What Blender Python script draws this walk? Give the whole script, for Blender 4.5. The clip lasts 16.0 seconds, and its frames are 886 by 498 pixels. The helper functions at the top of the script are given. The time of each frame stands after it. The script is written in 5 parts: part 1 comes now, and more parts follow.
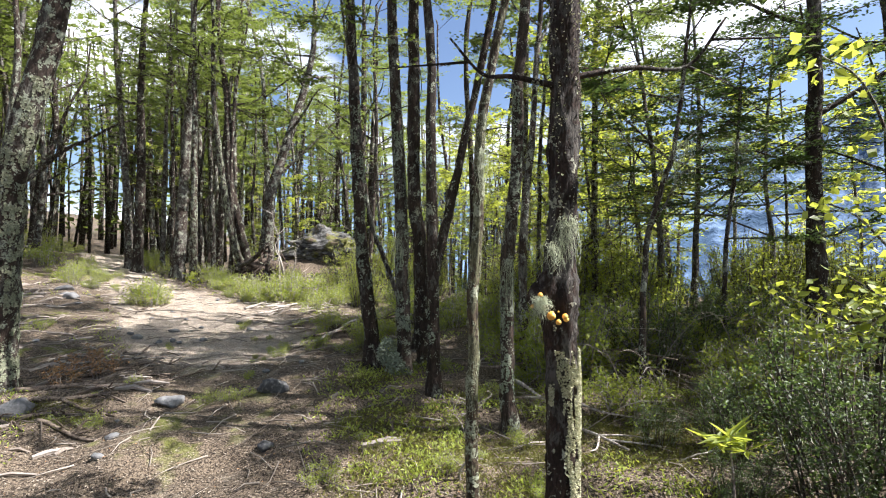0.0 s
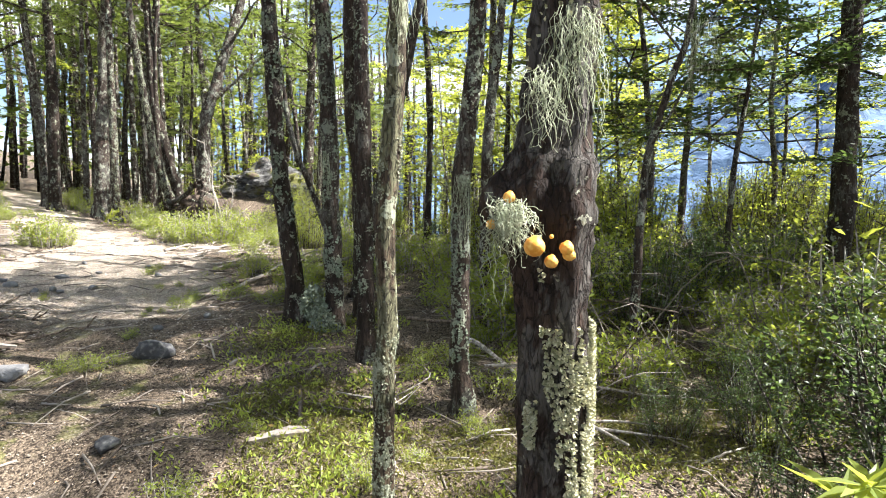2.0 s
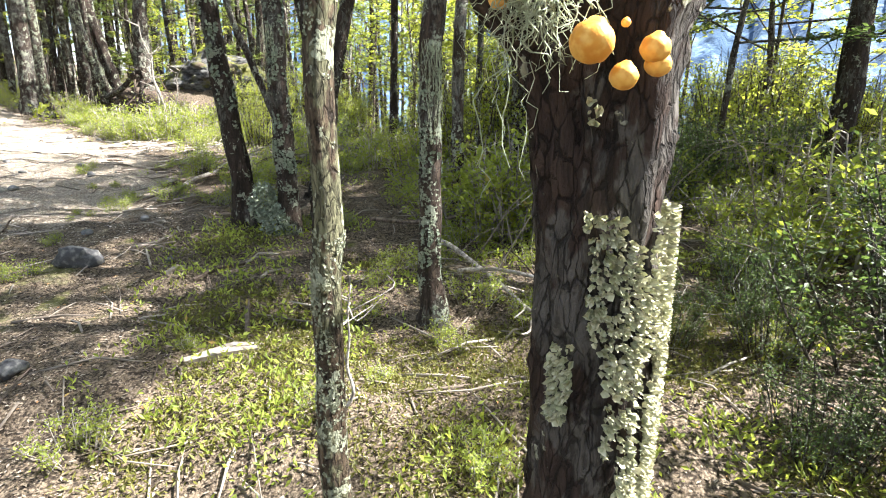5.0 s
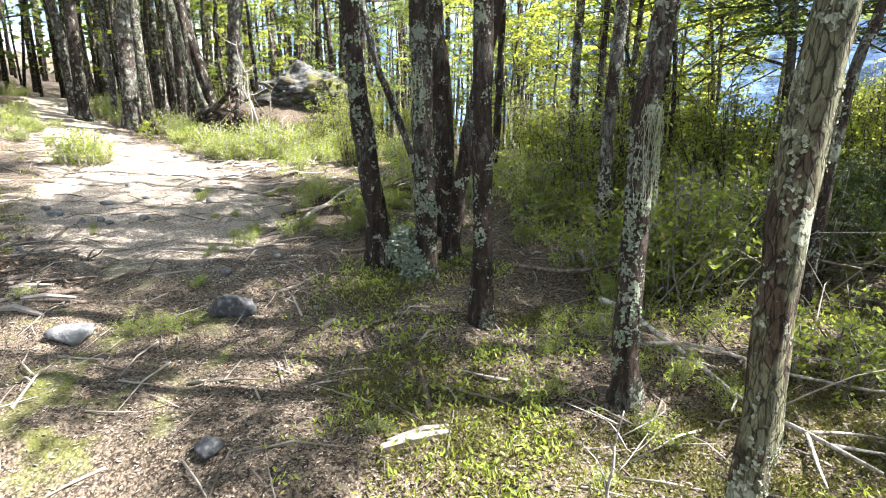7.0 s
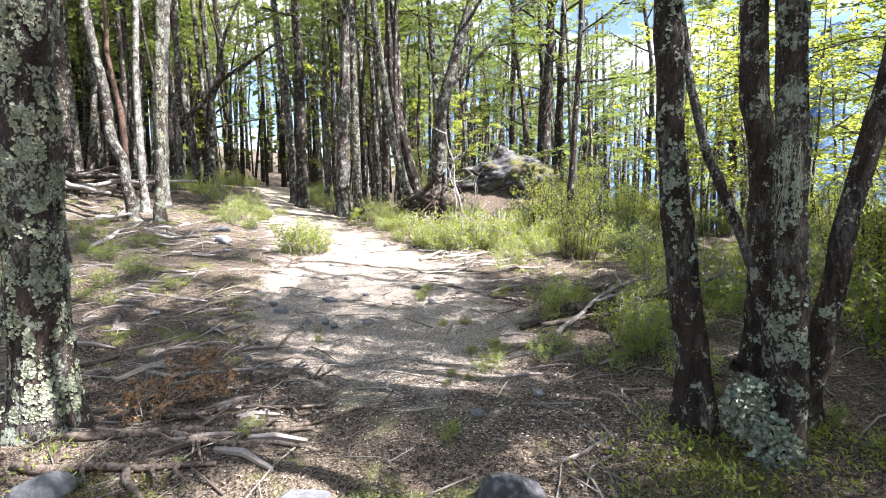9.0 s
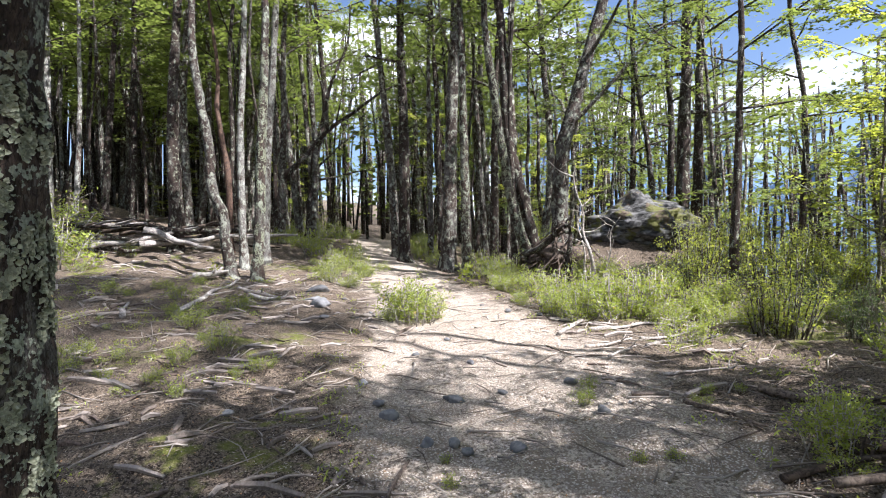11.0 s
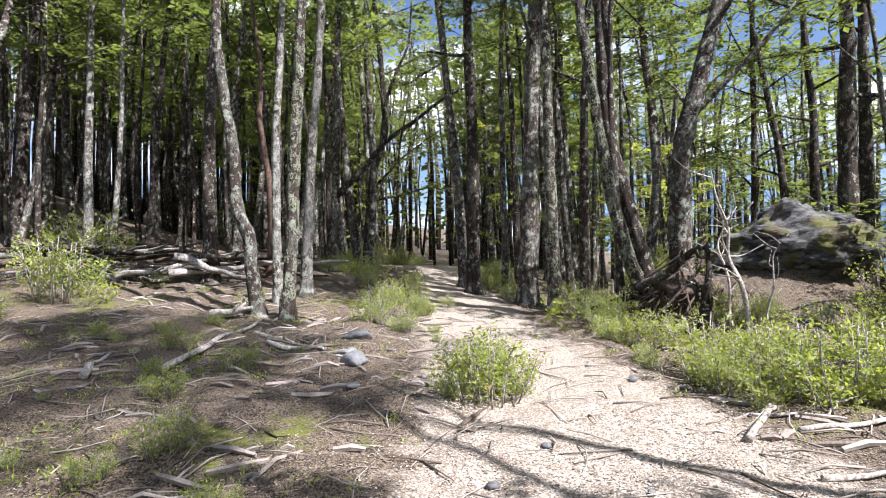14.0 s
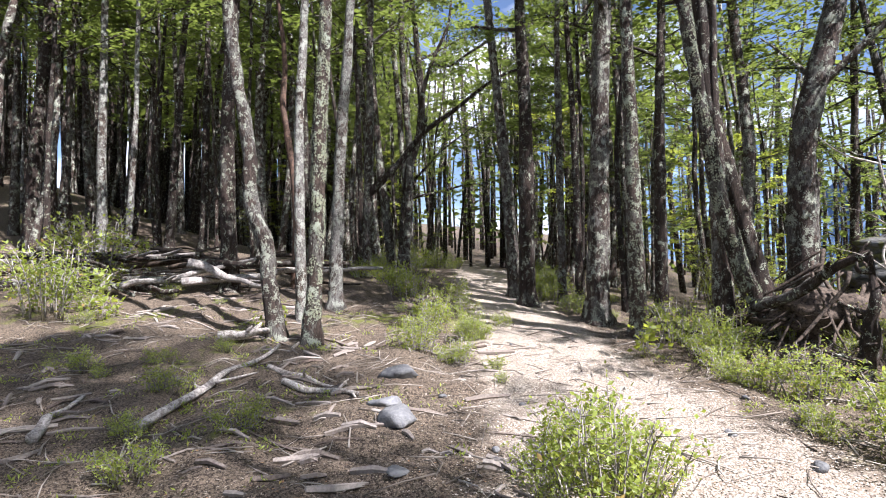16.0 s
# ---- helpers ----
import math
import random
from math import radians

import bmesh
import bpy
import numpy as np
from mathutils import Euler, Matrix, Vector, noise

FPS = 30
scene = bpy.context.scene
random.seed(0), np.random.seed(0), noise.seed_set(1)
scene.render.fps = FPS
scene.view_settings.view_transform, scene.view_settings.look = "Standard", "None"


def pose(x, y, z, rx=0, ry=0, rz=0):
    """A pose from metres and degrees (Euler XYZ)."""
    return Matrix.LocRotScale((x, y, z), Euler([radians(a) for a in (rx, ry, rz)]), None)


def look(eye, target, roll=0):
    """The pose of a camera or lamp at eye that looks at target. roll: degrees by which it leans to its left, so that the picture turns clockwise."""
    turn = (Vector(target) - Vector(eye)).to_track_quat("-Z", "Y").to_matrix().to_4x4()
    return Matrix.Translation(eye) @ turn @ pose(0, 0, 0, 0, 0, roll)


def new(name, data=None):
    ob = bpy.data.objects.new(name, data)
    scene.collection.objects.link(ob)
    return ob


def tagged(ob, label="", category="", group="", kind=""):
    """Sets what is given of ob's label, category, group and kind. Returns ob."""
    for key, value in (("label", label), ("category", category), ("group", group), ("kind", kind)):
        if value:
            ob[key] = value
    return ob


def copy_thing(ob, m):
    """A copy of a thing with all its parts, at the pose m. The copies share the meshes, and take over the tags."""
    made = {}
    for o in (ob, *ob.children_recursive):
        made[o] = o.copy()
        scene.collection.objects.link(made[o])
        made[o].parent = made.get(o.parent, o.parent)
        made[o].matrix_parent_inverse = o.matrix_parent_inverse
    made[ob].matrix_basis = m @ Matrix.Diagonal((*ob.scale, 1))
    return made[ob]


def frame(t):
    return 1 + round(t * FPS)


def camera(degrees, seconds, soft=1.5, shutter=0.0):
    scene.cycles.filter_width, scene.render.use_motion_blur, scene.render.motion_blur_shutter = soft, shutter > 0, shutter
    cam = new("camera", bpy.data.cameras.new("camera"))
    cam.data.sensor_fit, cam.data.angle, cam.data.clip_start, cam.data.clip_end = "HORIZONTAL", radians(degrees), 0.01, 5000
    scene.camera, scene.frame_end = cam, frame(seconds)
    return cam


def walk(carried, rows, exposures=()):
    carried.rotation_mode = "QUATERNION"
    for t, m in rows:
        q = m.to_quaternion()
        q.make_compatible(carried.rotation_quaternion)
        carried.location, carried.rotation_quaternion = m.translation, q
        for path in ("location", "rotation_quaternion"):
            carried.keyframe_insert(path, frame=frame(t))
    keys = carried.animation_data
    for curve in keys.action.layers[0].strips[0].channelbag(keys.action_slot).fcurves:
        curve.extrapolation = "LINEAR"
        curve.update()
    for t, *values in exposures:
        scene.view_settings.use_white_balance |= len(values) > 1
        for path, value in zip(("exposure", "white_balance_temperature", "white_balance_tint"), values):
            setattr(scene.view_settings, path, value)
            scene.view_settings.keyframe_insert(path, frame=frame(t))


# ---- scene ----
cam = camera(78.4, 16.0, soft=1.05)
METRES, EYE, TILT, LEAN, TURN = 10.0, 1.5, 2.5, 0.0, 0.0
ROWS = [
    (0.0, 0.0, 0.0, 0.0, 0.0, 0.0, -0.0),
    (0.5, 0.0079, 0.0372, -0.0031, -1.11, -0.05, -0.1),
    (1.0, 0.0193, 0.0713, -0.0043, -1.7, -0.43, -0.02),
    (1.5, 0.0209, 0.1042, -0.0125, -2.28, -2.76, -0.32),
    (2.0, 0.0231, 0.1311, -0.0185, -3.45, -5.82, -0.38),
    (2.5, 0.028, 0.1548, -0.0247, -4.27, -8.01, -0.43),
    (3.0, 0.0303, 0.1675, -0.0322, -5.13, -10.57, -0.49),
    (5.5, 0.0238, 0.1783, -0.0305, -6.76, -16.33, -0.58),
    (6.0, 0.0061, 0.1797, -0.0247, -6.12, -16.43, -0.64),
    (6.5, -0.0207, 0.1854, -0.009, -4.82, -16.33, -0.64),
    (7.0, -0.039, 0.2109, -0.004, -1.07, -15.91, -0.17),
    (7.5, -0.0609, 0.2362, -0.0022, 4.65, -13.95, 0.36),
    (8.0, -0.0888, 0.2543, 0.0035, 9.29, -11.36, 0.59),
    (8.5, -0.1097, 0.2865, -0.0004, 12.65, -9.86, 0.93),
    (9.0, -0.1328, 0.3193, 0.0013, 16.29, -7.43, 1.22),
    (9.5, -0.1601, 0.3492, 0.0044, 20.18, -5.16, 1.43),
    (12.0, -0.2749, 0.5275, 0.0022, 28.68, -0.99, 2.25),
    (12.5, -0.2952, 0.5617, 0.0007, 30.45, -0.62, 2.24),
    (13.0, -0.31, 0.6021, 0.0001, 31.14, -0.51, 2.36),
    (13.5, -0.327, 0.6354, 0.0028, 32.1, 0.66, 2.4),
    (14.0, -0.3543, 0.6696, 0.0059, 33.4, 0.99, 2.3),
    (14.5, -0.3775, 0.6983, 0.0085, 33.97, 0.88, 2.31),
    (15.0, -0.4043, 0.7316, 0.0162, 34.72, 0.62, 2.4),
    (15.5, -0.4419, 0.7539, 0.0225, 35.9, 0.66, 2.2),
    (16.0, -0.468, 0.782, 0.023, 36.64, 0.91, 2.33),
]
EXPOSURES = [(0.0, 1.75, 6050, 15), (1.5, 2.05, 6100, 14), (3.0, 2.5, 6150, 12), (6.5, 2.6, 6050, 12), (8.2, 2.5, 5850, 17), (9.5, 2.25, 5800, 18), (12.0, 1.6, 5750, 18), (16.0, 1.7, 5750, 20)]
walk(cam, [(t, pose(0, 0, EYE, TILT, LEAN, TURN) @ pose(METRES * x, METRES * y, METRES * z, 90 + pitch, roll, yaw)) for t, x, y, z, yaw, pitch, roll in ROWS], EXPOSURES)

# ---- light: high sun from the valley side, blue sky with broken cloud ----
SUN_AZ, SUN_EL = 94.0, 50.0
world = bpy.data.worlds.new("sky")
scene.world = world
world.use_nodes = True
wn = world.node_tree.nodes
wl = world.node_tree.links
wn.clear()
w_out = wn.new("ShaderNodeOutputWorld")
w_bg = wn.new("ShaderNodeBackground")
w_sky = wn.new("ShaderNodeTexSky")
w_sky.sky_type = "NISHITA"
w_sky.sun_disc = False
w_sky.sun_elevation = radians(SUN_EL)
w_sky.sun_rotation = radians(SUN_AZ)
w_co = wn.new("ShaderNodeTexCoord")
w_map = wn.new("ShaderNodeMapping")
w_map.inputs["Scale"].default_value = (1.6, 1.6, 4.0)
w_noise = wn.new("ShaderNodeTexNoise")
w_noise.inputs["Scale"].default_value = 1.7
w_noise.inputs["Detail"].default_value = 8
w_ramp = wn.new("ShaderNodeValToRGB")
w_ramp.color_ramp.elements[0].position = 0.48
w_ramp.color_ramp.elements[1].position = 0.62
w_mix = wn.new("ShaderNodeMix")
w_mix.data_type = "RGBA"
wl.new(w_co.outputs["Generated"], w_map.inputs["Vector"])
wl.new(w_map.outputs["Vector"], w_noise.inputs["Vector"])
wl.new(w_noise.outputs["Fac"], w_ramp.inputs["Fac"])
wl.new(w_ramp.outputs["Color"], w_mix.inputs["Factor"])
wl.new(w_sky.outputs["Color"], w_mix.inputs["A"])
w_mix.inputs["B"].default_value = (10.0, 10.2, 10.5, 1)
wl.new(w_mix.outputs["Result"], w_bg.inputs["Color"])
w_bg.inputs["Strength"].default_value = 0.055
wl.new(w_bg.outputs["Background"], w_out.inputs["Surface"])

sun = new("sun", bpy.data.lights.new("sun", "SUN"))
sun.data.energy = 5.0
sun.data.angle = radians(0.5)
sun.data.color = (1.0, 0.95, 0.86)
sun_dir = Vector((math.sin(radians(SUN_AZ)) * math.cos(radians(SUN_EL)), math.cos(radians(SUN_AZ)) * math.cos(radians(SUN_EL)), math.sin(radians(SUN_EL))))
sun.matrix_world = look(sun_dir * 60, (0, 0, 0))

# ---- materials ----
rng = np.random.default_rng(7)


class Shader:
    """A node material under construction."""

    def __init__(self, name, rough=0.85):
        self.mat = bpy.data.materials.new(name)
        self.mat.use_nodes = True
        self.nodes = self.mat.node_tree.nodes
        self.links = self.mat.node_tree.links
        self.bsdf = self.nodes["Principled BSDF"]
        self.bsdf.inputs["Roughness"].default_value = rough
        self.bsdf.inputs["Specular IOR Level"].default_value = 0.25
        self.co = self.nodes.new("ShaderNodeTexCoord").outputs["Object"]

    def put(self, value, socket):
        if isinstance(value, (int, float)):
            socket.default_value = value
        elif isinstance(value, tuple):
            socket.default_value = (*value, 1)
        else:
            self.links.new(value, socket)

    def noise(self, scale, detail=4, stretch=(1, 1, 1), rough=0.55, warp=0.0):
        m = self.nodes.new("ShaderNodeMapping")
        m.inputs["Scale"].default_value = stretch
        self.links.new(self.co, m.inputs["Vector"])
        n = self.nodes.new("ShaderNodeTexNoise")
        n.inputs["Scale"].default_value = scale
        n.inputs["Detail"].default_value = detail
        n.inputs["Roughness"].default_value = rough
        n.inputs["Distortion"].default_value = warp
        self.links.new(m.outputs["Vector"], n.inputs["Vector"])
        return n.outputs["Fac"]

    def cells(self, scale, stretch=(1, 1, 1), feature="F1", warp=0.0):
        m = self.nodes.new("ShaderNodeMapping")
        m.inputs["Scale"].default_value = stretch
        self.links.new(self.co, m.inputs["Vector"])
        if warp:
            w = self.nodes.new("ShaderNodeTexNoise")
            w.inputs["Scale"].default_value = scale * 0.45
            w.inputs["Detail"].default_value = 4
            self.links.new(self.co, w.inputs["Vector"])
            a = self.nodes.new("ShaderNodeVectorMath")
            a.operation = "MULTIPLY_ADD"
            self.links.new(w.outputs["Color"], a.inputs[0])
            a.inputs[1].default_value = (warp, warp, warp)
            self.links.new(self.co, a.inputs[2])
            self.links.new(a.outputs["Vector"], m.inputs["Vector"])
        n = self.nodes.new("ShaderNodeTexVoronoi")
        n.feature = feature
        n.inputs["Scale"].default_value = scale
        self.links.new(m.outputs["Vector"], n.inputs["Vector"])
        return n.outputs["Distance"]

    def step(self, value, low, high):
        r = self.nodes.new("ShaderNodeMapRange")
        r.interpolation_type = "SMOOTHSTEP"
        r.inputs["From Min"].default_value = low
        r.inputs["From Max"].default_value = high
        self.links.new(value, r.inputs["Value"])
        return r.outputs["Result"]

    def mix(self, fac, a, b, blend="MIX"):
        m = self.nodes.new("ShaderNodeMix")
        m.data_type = "RGBA"
        m.blend_type = blend
        self.put(fac, m.inputs["Factor"])
        self.put(a, m.inputs["A"])
        self.put(b, m.inputs["B"])
        return m.outputs["Result"]

    def sums(self, op, a, b):
        m = self.nodes.new("ShaderNodeMath")
        m.operation = op
        self.put(a, m.inputs[0])
        self.put(b, m.inputs[1])
        return m.outputs[0]

    def island(self):
        return self.nodes.new("ShaderNodeNewGeometry").outputs["Random Per Island"]

    def each(self):
        return self.nodes.new("ShaderNodeObjectInfo").outputs["Random"]

    def attr(self, name):
        a = self.nodes.new("ShaderNodeAttribute")
        a.attribute_name = name
        return a.outputs["Fac"]

    def tone(self, colour, hue, sat, val):
        h = self.nodes.new("ShaderNodeHueSaturation")
        self.put(hue, h.inputs["Hue"])
        self.put(sat, h.inputs["Saturation"])
        self.put(val, h.inputs["Value"])
        self.put(colour, h.inputs["Color"])
        return h.outputs["Color"]

    def ranged(self, value, low, high):
        r = self.nodes.new("ShaderNodeMapRange")
        r.inputs["To Min"].default_value = low
        r.inputs["To Max"].default_value = high
        self.links.new(value, r.inputs["Value"])
        return r.outputs["Result"]

    def colour(self, c):
        self.put(c, self.bsdf.inputs["Base Color"])

    def bump(self, height, strength, distance):
        b = self.nodes.new("ShaderNodeBump")
        b.inputs["Strength"].default_value = strength
        b.inputs["Distance"].default_value = distance
        self.links.new(height, b.inputs["Height"])
        self.links.new(b.outputs["Normal"], self.bsdf.inputs["Normal"])

    def through_light(self, colour, amount):
        t = self.nodes.new("ShaderNodeBsdfTranslucent")
        self.put(colour, t.inputs["Color"])
        m = self.nodes.new("ShaderNodeMixShader")
        m.inputs[0].default_value = amount
        self.links.new(self.bsdf.outputs["BSDF"], m.inputs[1])
        self.links.new(t.outputs["BSDF"], m.inputs[2])
        self.links.new(m.outputs["Shader"], self.nodes["Material Output"].inputs["Surface"])


def bark(name, dark, grey, pale, grey_at, pale_at):
    s = Shader(name, 0.9)
    fissure = s.noise(16, 6, (1, 1, 0.22), 0.65, 0.6)
    crack = s.noise(75, 5, (1, 1, 0.28), 0.7, 0.8)
    blotch = s.noise(4.0, 6, (1, 1, 0.55), 0.62)
    plates = s.noise(34, 4, (1, 1, 0.5), 0.6)
    base = s.mix(s.step(fissure, 0.38, 0.62), dark, tuple(min(1, c * 2.4) for c in dark))
    base = s.mix(s.step(s.sums("ADD", s.sums("MULTIPLY", blotch, 0.72), s.sums("MULTIPLY", plates, 0.28)), grey_at, grey_at + 0.035), base, grey)
    base = s.mix(s.step(crack, 0.40, 0.56), s.mix(0.6, base, (0.012, 0.009, 0.007)), base)
    seam = s.step(s.sums("ADD", s.cells(78, (1, 1, 0.26), "DISTANCE_TO_EDGE", 0.012), s.sums("MULTIPLY", s.sums("SUBTRACT", crack, 0.5), 0.35)), 0.0, 0.07)
    base = s.mix(seam, s.mix(0.5, base, (0.010, 0.008, 0.006)), base)
    crust = s.sums("ADD", s.sums("MULTIPLY", s.noise(11, 5, (1, 1, 0.8), 0.6), 0.62), s.sums("MULTIPLY", s.noise(60, 4), 0.38))
    spots = s.step(crust, pale_at, pale_at + 0.02)
    base = s.mix(spots, base, s.mix(s.step(s.noise(90, 3), 0.4, 0.6), tuple(c * 0.75 for c in pale), pale))
    base = s.tone(base, 0.5, 1.0, s.ranged(s.each(), 0.75, 1.25))
    s.colour(base)
    s.bump(s.sums("ADD", s.sums("ADD", fissure, s.sums("MULTIPLY", crack, 0.7)), s.sums("ADD", s.sums("MULTIPLY", spots, 0.5), seam)), 1.0, 0.016)
    return s.mat


BARK_DARK = bark("bark_dark", (0.030, 0.021, 0.016), (0.12, 0.11, 0.092), (0.38, 0.40, 0.30), 0.535, 0.56)
BARK_MID = bark("bark_mid", (0.05, 0.036, 0.028), (0.19, 0.175, 0.15), (0.44, 0.46, 0.36), 0.495, 0.535)
BARK_PALE = bark("bark_pale", (0.06, 0.045, 0.035), (0.23, 0.215, 0.19), (0.41, 0.42, 0.35), 0.455, 0.515)
BARK_LICHEN = bark("bark_lichened", (0.035, 0.025, 0.019), (0.13, 0.12, 0.10), (0.34, 0.37, 0.28), 0.52, 0.535)
BARK_OLIVE = bark("bark_olive", (0.055, 0.040, 0.026), (0.175, 0.17, 0.10), (0.40, 0.42, 0.30), 0.485, 0.535)
BARK_CANKER = bark("bark_canker", (0.026, 0.017, 0.013), (0.105, 0.095, 0.083), (0.46, 0.46, 0.35), 0.50, 0.59)


def deadwood(name, a, b):
    s = Shader(name, 0.85)
    g = s.noise(30, 5, (1, 1, 1), 0.6, 1.0)
    c = s.mix(s.step(g, 0.35, 0.65), a, b)
    c = s.tone(c, 0.5, 1.0, s.ranged(s.each(), 0.7, 1.3))
    s.colour(c)
    s.bump(g, 0.6, 0.006)
    return s.mat


WOOD_GREY = deadwood("weathered_wood", (0.13, 0.11, 0.095), (0.40, 0.37, 0.33))
WOOD_PALE = deadwood("bleached_wood", (0.15, 0.125, 0.10), (0.47, 0.43, 0.38))
# dark wood for logs; on the root bank its tone stands for shade
WOOD_DARK = deadwood("dark_shaded_wood", (0.022, 0.016, 0.012), (0.11, 0.082, 0.06))
WOOD_SPLIT = deadwood("split_brown_wood", (0.035, 0.024, 0.018), (0.14, 0.085, 0.058))
WOOD_ROOT = deadwood("bare_root_wood", (0.05, 0.037, 0.028), (0.21, 0.165, 0.125))
WOOD_RED = deadwood("rotten_red_wood", (0.09, 0.05, 0.033), (0.23, 0.135, 0.09))


def leaf(name, low, high, glow, amount, dry=0.0):
    s = Shader(name, 0.5)
    i = s.island()
    c = s.mix(i, low, high)
    if dry:
        c = s.mix(s.step(i, 1 - dry, 1 - dry + 0.01), c, (0.32, 0.19, 0.08))
    c = s.tone(c, 0.5, 1.0, s.ranged(s.each(), 0.85, 1.2))
    s.colour(c)
    s.bsdf.inputs["Specular IOR Level"].default_value = 0.4
    s.through_light(s.mix(i, glow, tuple(g * 1.35 for g in glow)), amount)
    return s.mat


LEAF_BEECH = leaf("beech_leaf", (0.045, 0.070, 0.020), (0.105, 0.135, 0.035), (0.22, 0.275, 0.05), 0.42)
LEAF_BRIGHT = leaf("bright_leaf", (0.11, 0.155, 0.03), (0.21, 0.25, 0.05), (0.46, 0.50, 0.06), 0.5)
LEAF_SHRUB = leaf("shrub_leaf", (0.11, 0.155, 0.028), (0.27, 0.32, 0.06), (0.40, 0.45, 0.06), 0.45, 0.03)
LEAF_DARK = leaf("understorey_leaf", (0.030, 0.052, 0.018), (0.075, 0.11, 0.030), (0.12, 0.18, 0.04), 0.4)
LEAF_DRY = leaf("dry_leaf", (0.20, 0.10, 0.045), (0.36, 0.22, 0.10), (0.3, 0.16, 0.06), 0.25)
MOSS_LEAF = leaf("moss_shoot", (0.065, 0.07, 0.014), (0.155, 0.15, 0.03), (0.18, 0.17, 0.03), 0.3)

s = Shader("forest_floor", 0.95)
worn = s.attr("worn")
big = s.noise(0.55, 5)
mid = s.noise(4.5, 6, (1, 1, 1), 0.65)
fine = s.noise(42, 5, (1, 1, 1), 0.7)
grit = s.cells(60)
flake = s.sums("ADD", s.cells(75, (1.0, 1.0, 1.0), "F1", 0.02), s.sums("MULTIPLY", s.noise(130, 3), 0.25))
path_c = s.mix(s.step(fine, 0.40, 0.60), (0.16, 0.126, 0.094), (0.50, 0.435, 0.35))
path_c = s.mix(s.step(mid, 0.42, 0.60), path_c, s.mix(s.step(grit, 0.2, 0.5), (0.55, 0.49, 0.41), (0.22, 0.175, 0.13)))
litter = s.mix(s.step(fine, 0.42, 0.60), (0.028, 0.020, 0.014), (0.15, 0.115, 0.08))
litter = s.mix(s.step(flake, 0.30, 0.62), s.mix(mid, (0.13, 0.098, 0.068), (0.27, 0.22, 0.165)), litter)
moss = s.mix(fine, (0.05, 0.06, 0.012), (0.17, 0.175, 0.035))
floor_c = s.mix(s.step(s.sums("ADD", s.sums("MULTIPLY", big, 0.6), s.sums("MULTIPLY", mid, 0.4)), 0.55, 0.63), litter, moss)
edge = s.sums("ADD", worn, s.sums("MULTIPLY", s.sums("SUBTRACT", mid, 0.5), 1.3))
s.colour(s.mix(s.step(edge, 0.35, 0.70), floor_c, path_c))
s.bump(s.sums("ADD", s.sums("MULTIPLY", fine, 0.6), s.sums("ADD", mid, s.sums("MULTIPLY", grit, 0.4))), 0.8, 0.03)
FLOOR = s.mat

s = Shader("stone", 0.8)
a = s.noise(7, 6)
s.colour(s.tone(s.mix(s.step(s.noise(30, 4), 0.4, 0.65), s.mix(a, (0.09, 0.09, 0.095), (0.20, 0.20, 0.20)), (0.20, 0.20, 0.195)), 0.5, 1, s.ranged(s.each(), 0.6, 1.1)))
s.bump(s.noise(22, 6), 0.9, 0.02)
STONE = s.mat

s = Shader("dark_stone", 0.85)
s.colour(s.mix(s.step(s.noise(26, 5), 0.45, 0.7), (0.055, 0.055, 0.058), (0.15, 0.15, 0.14)))
s.bump(s.cells(28), 0.8, 0.012)
STONE_DARK = s.mat

s = Shader("fungus_skin", 0.45)
s.colour(s.mix(s.step(s.noise(55, 3), 0.40, 0.62), (0.70, 0.31, 0.045), (0.84, 0.50, 0.12)))
s.bsdf.inputs["Subsurface Weight"].default_value = 0.2
s.bsdf.inputs["Subsurface Radius"].default_value = (0.01, 0.005, 0.002)
s.bump(s.noise(70, 3), 0.5, 0.004)
FUNGUS = s.mat

s = Shader("leafy_lichen", 0.9)
i = s.island()
s.colour(s.mix(i, (0.36, 0.37, 0.22), (0.66, 0.63, 0.46)))
LICHEN = s.mat
s = Shader("scaly_lichen", 0.9)
s.colour(s.mix(s.island(), (0.17, 0.185, 0.125), (0.40, 0.41, 0.29)))
LICHEN_SCALE = s.mat
s = Shader("grey_green_lichen", 0.9)
s.colour(s.mix(s.island(), (0.15, 0.18, 0.13), (0.30, 0.335, 0.25)))
LICHEN_GREY = s.mat
s = Shader("beard_lichen", 0.9)
s.colour(s.mix(s.island(), (0.40, 0.44, 0.30), (0.60, 0.63, 0.48)))
s.through_light((0.5, 0.55, 0.35), 0.3)
BEARD = s.mat

s = Shader("litter_flake", 0.85)
i = s.island()
c = s.mix(i, (0.14, 0.11, 0.082), (0.37, 0.315, 0.25))
s.colour(s.mix(s.step(i, 0.95, 0.96), c, (0.34, 0.19, 0.09)))
FLAKE = s.mat

# far rock; the blue of the valley haze is painted into its colour
s = Shader("hazy_mountain_rock", 0.95)
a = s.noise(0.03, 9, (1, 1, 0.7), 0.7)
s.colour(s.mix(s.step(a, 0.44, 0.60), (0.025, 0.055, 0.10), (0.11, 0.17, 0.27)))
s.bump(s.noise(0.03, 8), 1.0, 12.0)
HAZY_ROCK = s.mat

